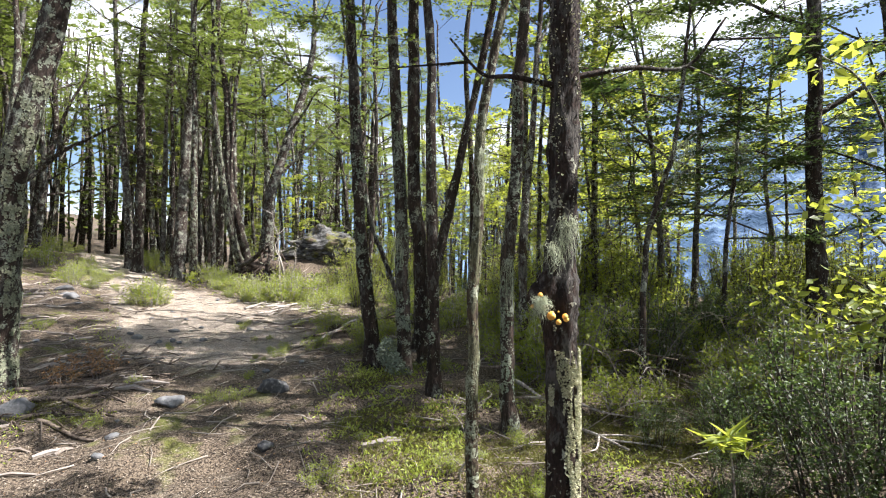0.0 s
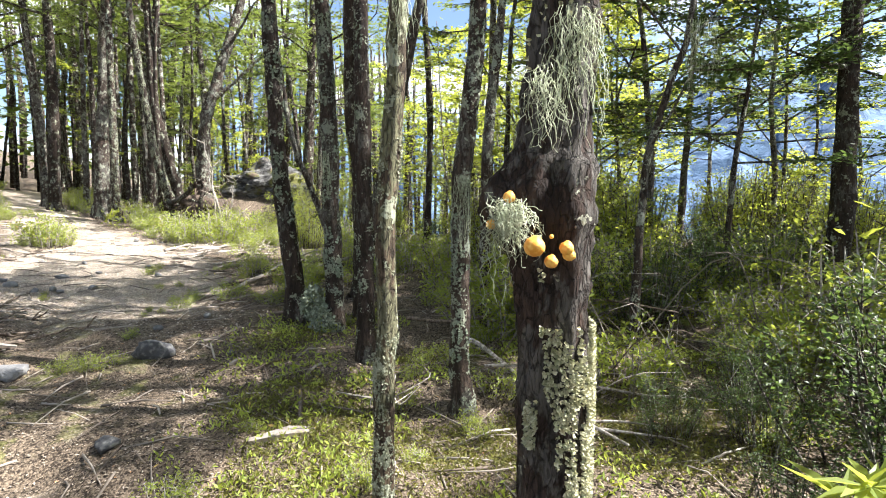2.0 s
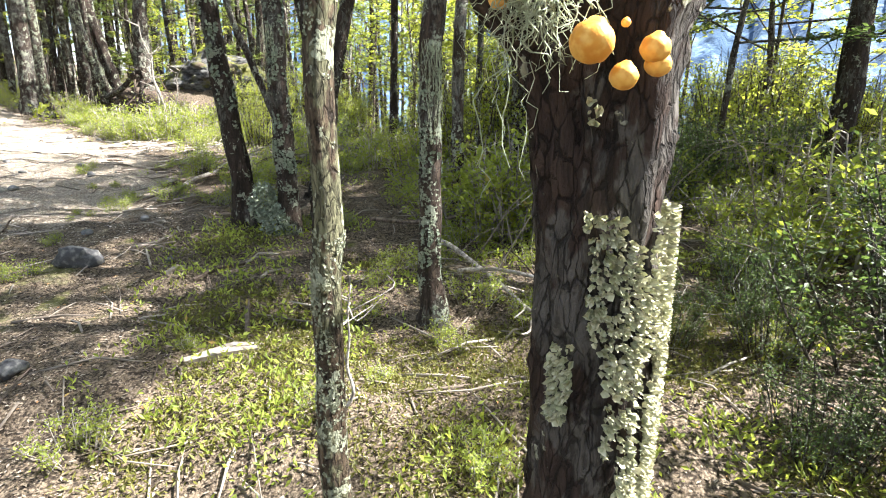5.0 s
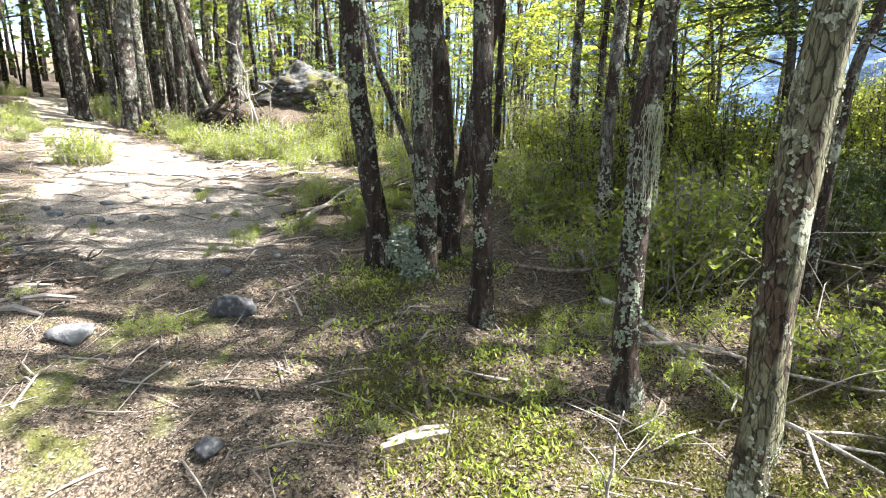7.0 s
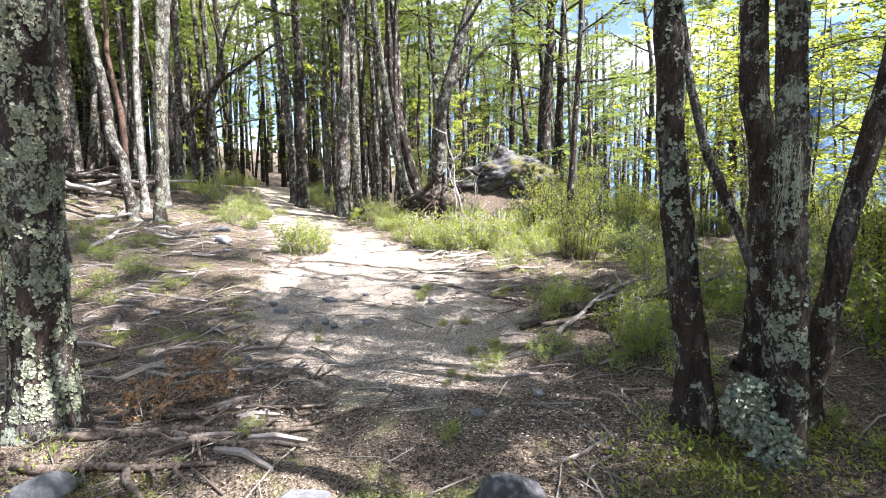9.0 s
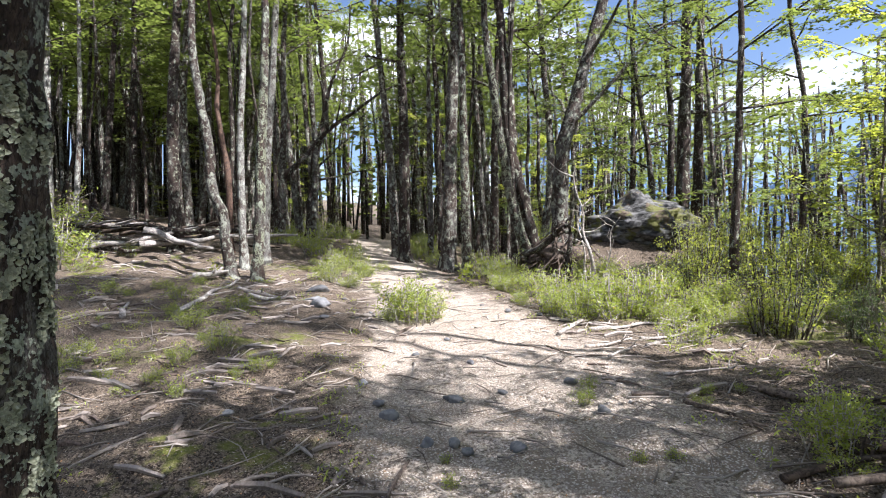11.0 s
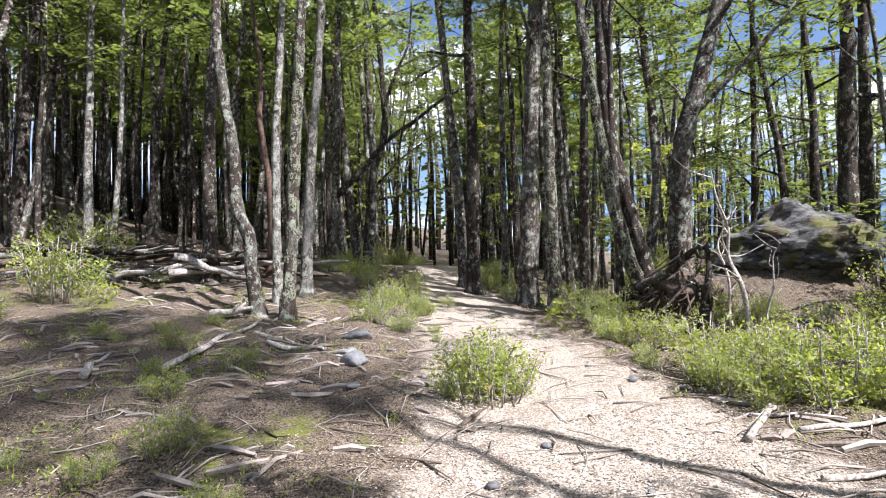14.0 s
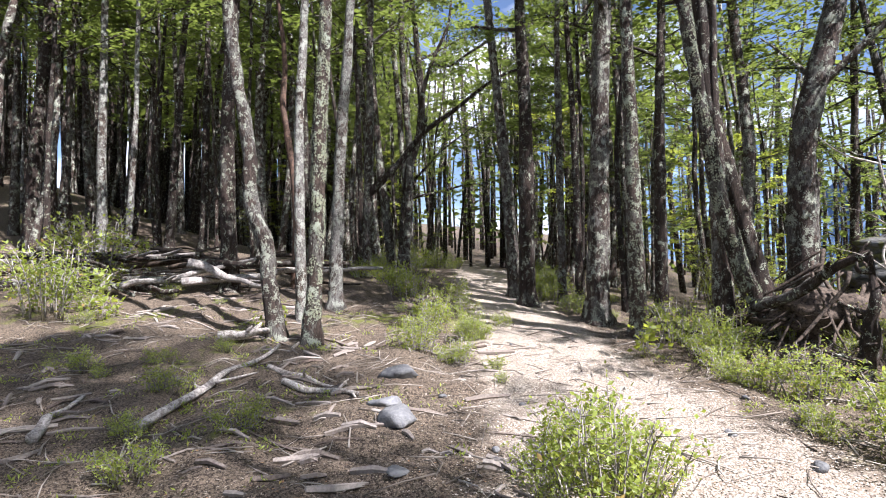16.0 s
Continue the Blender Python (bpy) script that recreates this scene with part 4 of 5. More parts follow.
def shrub_mesh(seed, stems, tall, wide, count, size, leaf_mat, stem_mat, flat=0.25, wide_leaf=0.5, up=0.4):
    gen = np.random.default_rng(seed)
    ob = new("shrub" if tall < 1 else "bush")
    ob.empty_display_size = 0.1
    wood, lv = Geo(), Geo()
    per = max(4, count // stems)
    for q in range(stems):
        a = gen.uniform(0, 6.28)
        rr = wide * math.sqrt(gen.uniform(0.02, 1))
        h = tall * gen.uniform(0.55, 1.0) * (1 - 0.35 * (rr / wide) ** 2)
        pts = bend([(rr * 0.55 * math.cos(a), rr * 0.55 * math.sin(a), -0.04), (rr * 0.75 * math.cos(a) + gen.normal(0, 0.03) * tall, rr * 0.75 * math.sin(a) + gen.normal(0, 0.03) * tall, h * 0.5), (rr * math.cos(a), rr * math.sin(a), h)], 2)
        tube(wood, pts, np.linspace(0.006, 0.002, len(pts)) * (0.6 + tall), 3)
        sub = 7
        f = gen.uniform(0.12, 1.0, sub) ** 0.9 * (len(pts) - 1)
        i0 = np.minimum(f.astype(int), len(pts) - 2)
        root = pts[i0] + (pts[i0 + 1] - pts[i0]) * (f - i0)[:, None]
        way = gen.normal(0, 1, (sub, 3)) * np.array([1, 1, 0.5]) + np.array([0, 0, 0.45])
        way *= ((0.16 * tall + 0.05) * gen.uniform(0.5, 1.2, sub) / np.linalg.norm(way, axis=1))[:, None]
        for r0, w0 in zip(root, way):
            tube(wood, [r0, r0 + w0], np.array([0.003, 0.001]) * (0.5 + 0.6 * tall), 3)
        pick = gen.integers(0, sub, per)
        p = root[pick] + way[pick] * gen.uniform(0.1, 1.08, per)[:, None] + gen.normal(0, 0.012 + 0.012 * tall, (per, 3))
        p[:, 2] = np.maximum(p[:, 2], 0.01)
        aim = np.zeros((per, 3))
        aim[:, 2] = up
        leaves(lv, p, size, gen, flat, wide_leaf, aim)
    part("branchwork", wood, stem_mat, ob)
    part("foliage", lv, leaf_mat, ob, smooth=False)
    return ob


LOW = [shrub_mesh(200 + q, 20, (0.34, 0.28, 0.42, 0.22)[q], (0.26, 0.30, 0.30, 0.16)[q], (1100, 1000, 1350, 480)[q], 0.027, LEAF_SHRUB, WOOD_GREY) for q in range(4)]
for ob in LOW:
    tagged(ob, "low evergreen shrub with small bright green leaves", "shrub", "low shrubs beside the trail")
low_used = [False] * 4


def plant(stock_list, used, q, x, y, scale, tilt=0.0, sink=0.0):
    m = pose(x, y, floor_z(x, y) - sink, tilt, 0, (x * 731 + y * 177) % 360) @ Matrix.Diagonal((scale, scale, scale, 1))
    if used[q]:
        return copy_thing(stock_list[q], m)
    used[q] = True
    stock_list[q].matrix_basis = m
    return stock_list[q]


gen = np.random.default_rng(77)
# the bush in the middle of the trail
for x, y, sc, q in ((-5.72, 10.60, 1.5, 2), (-6.10, 10.75, 1.2, 0), (-5.70, 11.0, 1.1, 1), (-5.98, 11.1, 1.25, 0), (-5.95, 10.45, 0.9, 3)):
    plant(LOW, low_used, q, x, y, sc)


def scatter_low(count, x0, x1, y0, y1, s0, s1, keep, kinds=(0, 1, 2, 3)):
    made, tries = 0, 0
    while made < count and tries < 5000:
        tries += 1
        x, y = gen.uniform(x0, x1), gen.uniform(y0, y1)
        if not keep(x, y):
            continue
        plant(LOW, low_used, int(gen.choice(kinds)), x, y, gen.uniform(s0, s1))
        made += 1


scatter_low(60, -8.5, -1.6, 11.5, 15.2, 0.6, 1.1, lambda x, y: 1.25 < off(x, y) < 3.6 and y > 10.5 - 0.45 * (x + 3) and x > -8.5 and (x + 8.0) * 1.25 > (y - 14.2) - 1.4)
scatter_low(14, -9.6, -7.9, 12.4, 15.2, 0.5, 0.9, lambda x, y: 0.7 < off(x, y) < 1.6)
scatter_low(26, -3.2, 2.2, 8.0, 13.0, 0.6, 1.2, lambda x, y: off(x, y) > 1.9 and x + 0.5 * y > 2.4)
scatter_low(24, -1.2, 2.0, 2.6, 7.5, 0.35, 0.7, lambda x, y: off(x, y) > 1.0 and math.hypot(x - GX, y - GY) > 0.35 and math.hypot(x - 0.2, y - 1.6) > 0.9, (1, 3))
scatter_low(34, 0.3, 3.6, 4.4, 8.4, 0.8, 1.5, lambda x, y: math.hypot(x - 0.57, y - 4.81) > 0.3, (0, 1, 2))
scatter_low(26, -15, -7.5, 7.0, 13.5, 0.35, 0.85, lambda x, y: off(x, y) > 2.0, (0, 1, 3))
scatter_low(16, -4.0, -2.0, 4.0, 9.5, 0.25, 0.4, lambda x, y: off(x, y) > 0.5, (3, 1))
scatter_low(30, -22, -7, 14, 26, 0.7, 1.5, lambda x, y: 0.95 < off(x, y) < 3.0)
scatter_low(24, -1.9, -0.5, 7.0, 9.2, 0.35, 0.75, lambda x, y: True)
scatter_low(16, -8.6, -6.0, 6.8, 8.7, 0.3, 0.6, lambda x, y: off(x, y) > 1.2)
scatter_low(12, -2.35, -1.95, 5.0, 7.4, 0.22, 0.45, lambda x, y: True, (1, 3))
for x, y, sc, q in ((-8.7, 14.6, 0.6, 0), (-7.3, 12.2, 0.55, 3), (-7.6, 12.6, 0.5, 1), (-1.45, 3.2, 0.5, 3), (-1.9, 3.3, 0.45, 3), (-0.8, 3.6, 0.5, 1), (-3.6, 7.2, 0.4, 3), (-14.2, 10.8, 1.8, 2), (-15.3, 11.5, 2.0, 1), (-16.5, 12.3, 2.2, 2), (-13.6, 9.6, 1.3, 0)):
    plant(LOW, low_used, q, x, y, sc)

TALL = [shrub_mesh(300 + q, 34, (1.5, 1.9, 1.2, 2.3)[q], (0.8, 0.85, 0.8, 0.9)[q], (4200, 2800, 4600, 2800)[q], (0.034, 0.052, 0.030, 0.056)[q], (LEAF_DARK, LEAF_BRIGHT, LEAF_DARK, LEAF_BRIGHT)[q], BARK_MID, 0.3, 0.55, 0.2) for q in range(4)]
for q, ob in enumerate(TALL):
    tagged(ob, ("dense dark green understorey bush", "tall bush with yellow-green leaves, coloured bright as if backlit")[q % 2], "bush", "bushes of the thicket")
tall_used = [False] * 4
gen = np.random.default_rng(78)
made = 0
while made < 58:
    x, y = gen.uniform(0.6, 7.5), gen.uniform(2.6, 12)
    if y < 7.2 and x < 1.25 or x < 2.6 and y < 5.4 or x - 0.7 < (4.0 - y) * 0.9:
        continue
    # farther bushes take the brighter leaf colour in place of backlight
    plant(TALL, tall_used, int(gen.choice([0, 2, 0, 2] if y < 6.8 else [1, 3, 1, 3, 0])), x, y, gen.uniform(0.6, 1.0))
    made += 1
made = 0
while made < 40:
    x, y = gen.uniform(-2.8, 6), gen.uniform(8.5, 19)
    if off(x, y) < 3.2 or x < -2.6 or (x < 0.3 and y < 9.5):
        continue
    plant(TALL, tall_used, int(gen.choice([1, 3, 1, 3, 0])), x, y, gen.uniform(0.45, 0.85))
    made += 1
# the five scaled above 1 are added, mostly out of view, to cast shade
for x, y, sc, q in ((2.35, 2.8, 1.2, 0), (2.4, 3.3, 1.15, 2), (2.95, 2.7, 1.15, 0), (1.75, 3.3, 0.42, 2), (1.95, 3.8, 0.5, 0), (1.55, 4.0, 0.38, 2), (2.2, 4.3, 0.55, 0), (2.75, 2.0, 1.1, 2), (3.4, 3.3, 1.2, 0), (-2.7, 14.7, 0.5, 2), (-3.4, 14.6, 0.42, 2), (-2.1, 14.4, 0.6, 0), (-2.2, 15.3, 0.8, 1), (-1.7, 16.3, 0.9, 3), (-5.9, 17.4, 0.7, 1), (-6.6, 19.5, 0.9, 3), (-4.6, 19.0, 1.0, 1), (-1.2, 13.2, 0.7, 0)):
    plant(TALL, tall_used, q, x, y, sc)


def seedling(x, y, seed, size, count, tall, wide, mat, label):
    ob = shrub_mesh(seed, 7, tall, wide, count, size, mat, WOOD_GREY, 0.45, 0.6, 0.25)
    ob.matrix_basis = pose(x, y, floor_z(x, y))
    return tagged(ob, label, "shrub")


for q, (x, y) in enumerate(((-10.15, 14.55), (-9.55, 14.35), (-11.0, 12.3), (-13.4, 11.2), (-6.55, 14.1))):
    seedling(x, y, 900 + q, 0.085, 90, 0.38, 0.26, LEAF_BRIGHT, "seedling with broad yellow-green leaves")
for q, (x, y) in enumerate(((-4.05, 5.85), (-3.8, 6.15), (-4.2, 6.35))):
    seedling(x, y, 920 + q, 0.03, 420, 0.26, 0.24, LEAF_DRY, "dry russet-brown low shrub at a trunk's foot")


def leafy_branch(x, y, z, seed, size, count, spread):
    """A drooping branch of broad yellow-green leaves at the trail's side."""
    gen = np.random.default_rng(seed)
    ob = empty("sapling", x, y, floor_z(x, y))
    wood, lv = Geo(), Geo()
    for q in range(7):
        a = gen.uniform(0, 6.28)
        tip = np.array([spread * math.cos(a), spread * math.sin(a), z * gen.uniform(0.55, 1.1)])
        pts = bend([(0, 0, -0.05), (tip[0] * 0.2, tip[1] * 0.2, z * 0.5), tip * np.array([0.6, 0.6, 0.9]), tip], 5)
        tube(wood, pts, np.linspace(0.016, 0.003, len(pts)), 5)
        p = pts[gen.integers(len(pts) // 3, len(pts), count)] + gen.normal(0, 0.10, (count, 3)) * np.array([1, 1, 0.8])
        leaves(lv, p, size, gen, 0.45, 0.75)
    part("branchwork", wood, BARK_MID, ob)
    part("foliage", lv, LEAF_BRIGHT, ob, smooth=False)
    return tagged(ob, "sapling with broad translucent yellow-green leaves", "sapling")


leafy_branch(2.42, 2.50, 2.25, 1, 0.06, 110, 0.72)
leafy_branch(3.2, 4.1, 1.5, 2, 0.06, 22, 0.5)


def rosette(x, y, z):
    gen = np.random.default_rng(3)
    ob = empty("rosette_plant", x, y, floor_z(x, y))
    wood, lv = Geo(), Geo()
    tube(wood, bend([(0, 0, -0.03), (0.02, 0, z * 0.5), (0, 0, z)], 4), np.linspace(0.008, 0.004, 9), 5)
    for cx, cz in ((0, z), (0.07, z - 0.06), (-0.06, z - 0.03)):
        n = 16
        a = gen.uniform(0, 6.28, n)
        aim = np.stack([np.cos(a) * 1.3, np.sin(a) * 1.3, gen.uniform(-0.2, 0.8, n)], -1)
        leaves(lv, np.tile([cx, 0, cz], (n, 1)), 0.13, gen, 0.8, 0.2, aim)
    part("stem", wood, WOOD_GREY, ob)
    part("foliage", lv, LEAF_BRIGHT, ob, smooth=False)
    return tagged(ob, "sunlit plant with long narrow yellow-green leaves", "plant")


rosette(1.28, 2.46, 0.74)

# ---- stones ----


def stone(name, x, y, r, flat, seed, mat, label, category, sink=0.35, stretch=(1, 1), turn=0, fine_level=3):
    bm = bmesh.new()
    bmesh.ops.create_icosphere(bm, subdivisions=fine_level, radius=1)
    pick = random.Random(seed)
    cuts = [(Vector((pick.gauss(0, 1), pick.gauss(0, 1), pick.gauss(0, 1))).normalized(), pick.uniform(0.55, 0.85)) for _ in range(9 if r < 0.5 else 0)]
    for v in bm.verts:
        n = v.co.copy()
        k = 1 + 0.28 * noise.noise(n * 1.1 + Vector((seed * 7.3, 0, 0))) + (0.16 if r < 0.5 else 0.24) * noise.fractal(n * 2.6 + Vector((seed, 4, 0)), 0.8, 2.0, 4)
        k *= 1 - 0.12 * noise.cell(n * 1.7 + Vector((seed, 0, 0))) * (r < 0.5)
        for d, lim in cuts:
            if n.dot(d) * k > lim:
                k = lim / n.dot(d)
        peak = 1 + 0.55 * math.exp(-((n.x * n.x + n.y * n.y) / 0.22)) if r > 0.5 and n.z > 0 else 1
        v.co = Vector((n.x * k * stretch[0], n.y * k * stretch[1], n.z * k * flat * peak)) * r
    me = bpy.data.meshes.new(name)
    bm.to_mesh(me)
    bm.free()
    me.materials.append(mat)
    me.polygons.foreach_set("use_smooth", np.ones(len(me.polygons), bool))
    ob = new(name, me)
    ob.matrix_basis = pose(x, y, floor_z(x, y) + r * flat * (1 - 2 * sink), 0, 0, turn)
    return tagged(ob, label, category)


s = Shader("mossy_boulder", 0.9)
face = s.mix(s.step(s.noise(5, 7, (1, 1, 2.5), 0.65), 0.42, 0.6), (0.035, 0.034, 0.032), (0.14, 0.137, 0.13))
face = s.mix(s.step(s.noise(2.2, 6), 0.5, 0.58), face, (0.10, 0.10, 0.03))
s.colour(s.mix(s.step(s.noise(3.1, 7, (1, 1, 1), 0.7), 0.57, 0.62), face, (0.11, 0.085, 0.06)))
s.bump(s.noise(9, 8, (1, 1, 2), 0.7), 1.0, 0.06)
BOULDER = s.mat
stone("root_mass", -4.85, 15.1, 0.5, 0.6, 17, WOOD_DARK, "dark mass of earth and roots under a leaning beech", "root mass", 0.3, (1.25, 0.7), 25, 4)
stone("stone", -1.70, 5.50, 0.15, 0.6, 1, STONE_DARK, "dark grey pitted stone beside the trail", "stone", 0.25, (1, 0.8))
stone("stone", -1.35, 4.20, 0.075, 0.6, 2, STONE_DARK, "small dark stone half sunk in litter", "stone")
stone("stone", -2.62, 5.30, 0.14, 0.4, 3, STONE, "flat grey stone in the trail", "stone", 0.4)
stone("stone", -3.98, 5.10, 0.17, 0.7, 4, STONE, "weathered pale grey stone at a beech's foot", "stone", 0.35)
stone("stone", -7.42, 10.88, 0.19, 0.55, 5, STONE, "angular grey stone beside the trail", "stone", 0.3, (1, 0.7))
stone("stone", -7.72, 11.12, 0.16, 0.45, 6, STONE, "angular grey stone beside the trail", "stone", 0.35)
stone("stone", -8.15, 11.75, 0.22, 0.4, 7, STONE, "flat lichened grey slab beside the trail", "stone", 0.35, (1, 0.6), 30)
stone("stone", -6.85, 10.25, 0.08, 0.4, 8, STONE, "small flat grey stone in the litter", "stone", 0.3)
for q, (x, y, r) in enumerate(((-4.1, 8.35, 0.075), (-4.45, 7.95, 0.085), (-4.6, 8.05, 0.06), (-3.95, 7.6, 0.06), (-3.8, 8.6, 0.05), (-5.6, 7.5, 0.05))):
    stone("stone", x, y, r, 0.6, 80 + q, STONE, "rounded blue-grey stone in the trail gravel", "stone", 0.3, (1, 0.75), 40 * q)
stone("boulder", -3.6, 16.35, 1.0, 0.5, 11, BOULDER, "large grey mossy boulder on a bank of roots", "boulder", 0.28, (1.05, 0.8), 20, 5)
gen = np.random.default_rng(9)
for q in range(34):
    while True:
        x, y = gen.uniform(-9, -1), gen.uniform(3.2, 14)
        if off(x, y) < 1.3:
            break
    stone("stone", x, y, gen.uniform(0.025, 0.07), 0.6, q + 20, STONE, "small grey stone in the trail", "stone", 0.3, (1, gen.uniform(0.6, 1)), gen.uniform(0, 360), 2)["group"] = "loose stones of the trail"

# ---- dead wood ----


def dead(x0, y0, x1, y1, r, lift0=0.0, lift1=0.0, seed=1, mat=None, label="bleached fallen branch on the litter", name="fallen_branch", forks=2):
    gen = np.random.default_rng(seed)
    n = 7
    t = np.linspace(0, 1, n)
    length = math.hypot(x1 - x0, y1 - y0)
    xs = x0 + (x1 - x0) * t + np.cumsum(gen.normal(0, 0.018 * length, n)) * (t > 0)
    ys = y0 + (y1 - y0) * t + np.cumsum(gen.normal(0, 0.018 * length, n)) * (t > 0)
    zs = np.array([floor_z(a, b) for a, b in zip(xs, ys)]) + r * 0.7 + lift0 * (1 - t) + lift1 * t
    line = np.stack([xs, ys, zs], -1)
    o = line[0].copy()
    g = Geo()
    c = bend(line - o, 3)
    tube(g, c, np.linspace(r, r * 0.4, len(c)) * 0.85, 9, 0.45, seed)
    for q in range(forks):
        j = int(gen.integers(len(c) // 3, len(c) - 1))
        d = (c[-1] - c[0]) / (length + 1e-6)
        side = np.array([-d[1], d[0], 0]) * gen.choice([-1, 1])
        tip = c[j] + (d * 0.6 + side * 0.7) * length * gen.uniform(0.12, 0.3) + np.array([0, 0, gen.uniform(0.0, 0.12)])
        b = bend([c[j], (c[j] + tip) / 2 + gen.normal(0, 0.02, 3), tip], 3)
        tube(g, b, np.linspace(r * 0.45, r * 0.15, len(b)), 5, 0.2)
    ob = part(name, g, mat or WOOD_PALE)
    ob.matrix_basis = pose(*o)
    return tagged(ob, label, "dead wood", "fallen branches on the forest floor")


dead(-9.08, 9.76, -10.07, 11.74, 0.05, seed=1, mat=WOOD_GREY)
dead(-9.3, 11.1, -8.4, 11.3, 0.035, seed=2)
dead(-3.87, 10.67, -3.65, 12.09, 0.03, seed=3)
dead(-4.19, 11.77, -4.0, 12.77, 0.026, seed=4)
dead(-3.6, 11.0, -2.4, 11.9, 0.024, seed=5)
dead(-3.1, 12.2, -1.8, 12.0, 0.026, seed=6)
dead(-3.9, 12.9, -2.2, 12.7, 0.024, seed=7)
dead(-2.9, 10.3, -1.6, 11.3, 0.022, seed=8)
for q, (x0, y0, a, n) in enumerate(((-3.5, 10.3, 0.5, 0.5), (-3.2, 9.9, 1.1, 0.4), (-3.9, 11.2, 0.3, 0.6), (-3.0, 10.7, 0.8, 0.7), (-2.7, 9.6, 0.2, 0.6), (-3.4, 11.5, 1.3, 0.5), (-4.3, 12.2, 0.7, 0.4), (-2.4, 10.2, 0.9, 0.6), (-3.1, 11.9, 0.1, 0.7))):
    dead(x0, y0, x0 + n * math.cos(a), y0 + n * math.sin(a), 0.02, 0, 0.02, 80 + q, WOOD_PALE, "broken bleached stick beside the trail", "stick", 2)
dead(-9.41, 9.20, -10.15, 9.78, 0.05, seed=9, mat=WOOD_GREY, label="short grey-green cut log on the litter", name="cut_log", forks=0)
dead(0.65, 5.3, 1.35, 3.9, 0.022, 0.12, 0.02, seed=10, forks=5, label="bleached fallen branch in the thicket")
dead(0.7, 4.7, 1.8, 4.3, 0.015, 0.15, 0.05, seed=11, label="bleached fallen branch in the thicket")
dead(0.2, 6.0, 2.2, 5.4, 0.02, 0.1, 0.3, seed=12, mat=WOOD_ROOT, label="bleached fallen branch in the thicket")
dead(-4.25, 5.45, -3.0, 5.9, 0.03, seed=13, mat=WOOD_ROOT, label="exposed grey root across the trail", name="root", forks=3)
dead(-4.1, 5.8, -2.9, 6.1, 0.028, seed=14, mat=WOOD_ROOT, label="exposed grey root across the trail", name="root", forks=3)
dead(-3.9, 5.0, -3.0, 4.9, 0.03, seed=15, mat=WOOD_ROOT, label="exposed grey root across the trail", name="root", forks=2)
dead(-4.3, 6.1, -3.4, 6.6, 0.02, 0.1, 0.05, seed=16, mat=WOOD_GREY, forks=4)
for q, (x0, y0, x1, y1, r) in enumerate(((-4.3, 5.2, -3.2, 5.35, 0.035), (-4.2, 5.6, -2.7, 5.65, 0.03), (-3.7, 5.35, -2.9, 5.05, 0.025), (-4.0, 6.0, -3.3, 6.5, 0.022), (-3.5, 4.75, -2.8, 4.55, 0.03), (-3.3, 5.8, -2.5, 6.3, 0.02), (-4.1, 4.9, -3.4, 4.5, 0.028))):
    dead(x0, y0, x1, y1, r, 0.0, -0.01, 60 + q, WOOD_ROOT, "bare brown root winding across the trail", "root", 4)
dead(-1.75, 8.1, -0.7, 8.7, 0.06, 0.0, 0.1, 71, WOOD_DARK, "dark rotten log beside the trail", "fallen_log", 4)
dead(-2.0, 7.85, -1.2, 8.1, 0.03, 0.0, 0.08, 72, WOOD_DARK, "dark fallen limb beside the trail", "fallen_branch", 4)
dead(-2.5, 8.9, -2.0, 8.4, 0.022, 0.0, 0.05, 73, WOOD_ROOT, "broken brown branch beside the trail", "fallen_branch", 3)
dead(-1.8, 7.7, -0.6, 8.4, 0.03, 0.05, 0.25, seed=17, mat=WOOD_ROOT, label="grey dead branch at the trail's edge", forks=4)
dead(-1.7, 7.3, -1.0, 8.6, 0.03, 0.02, 0.3, seed=18, mat=WOOD_GREY, label="grey dead branch at the trail's edge", forks=4)
dead(-1.1, 8.8, 0.6, 9.6, 0.032, 0.1, 0.3, seed=19, mat=WOOD_GREY, label="grey dead branch at the trail's edge", forks=4)
dead(-2.0, 9.3, -0.8, 9.0, 0.032, 0.0, 0.15, seed=20, mat=WOOD_ROOT, label="dark fallen limb beside the trail", forks=4)
for q in range(26):
    gen = np.random.default_rng(400 + q)
    s_along, s_back = gen.normal(0, 1.5), gen.normal(0, 0.5)
    cx, cy = -15.4 + 0.83 * s_along - 0.56 * s_back, 12.9 + 0.56 * s_along + 0.83 * s_back
    a = radians(34 + gen.normal(0, 16))
    hl = gen.uniform(0.7, 2.2)
    dead(cx - hl * math.cos(a), cy - hl * math.sin(a), cx + hl * math.cos(a), cy + hl * math.sin(a), gen.uniform(0.04, 0.10), gen.uniform(0, 0.6), gen.uniform(0, 0.6), 500 + q, (BARK_MID, WOOD_GREY, BARK_DARK, WOOD_DARK)[q % 4], "grey fallen log in a heap of dead wood", "fallen_log", 3)
dead(1.72, 2.35, 2.35, 2.05, 0.10, 0.10, 0.75, 41, WOOD_RED, "leaning broken trunk of reddish rotten wood", "fallen_log", 0)
dead(-5.55, 14.85, -4.45, 14.15, 0.085, 0.30, 1.05, 42, BARK_DARK, "dark log slanting up across the root bank", "fallen_log", 3)
dead(-6.3, 14.95, -5.2, 14.7, 0.06, 0.05, 0.25, 43, WOOD_DARK, "dark fallen limb below the root bank", "fallen_log", 3)
dead(-9.0, 11.05, -8.2, 11.2, 0.04, 0.0, 0.0, 44, WOOD_PALE)
dead(-10.9, 11.55, -10.4, 11.9, 0.09, 0.0, 0.1, 45, WOOD_PALE, "splintered bleached stump end on the litter", "stump", 3)
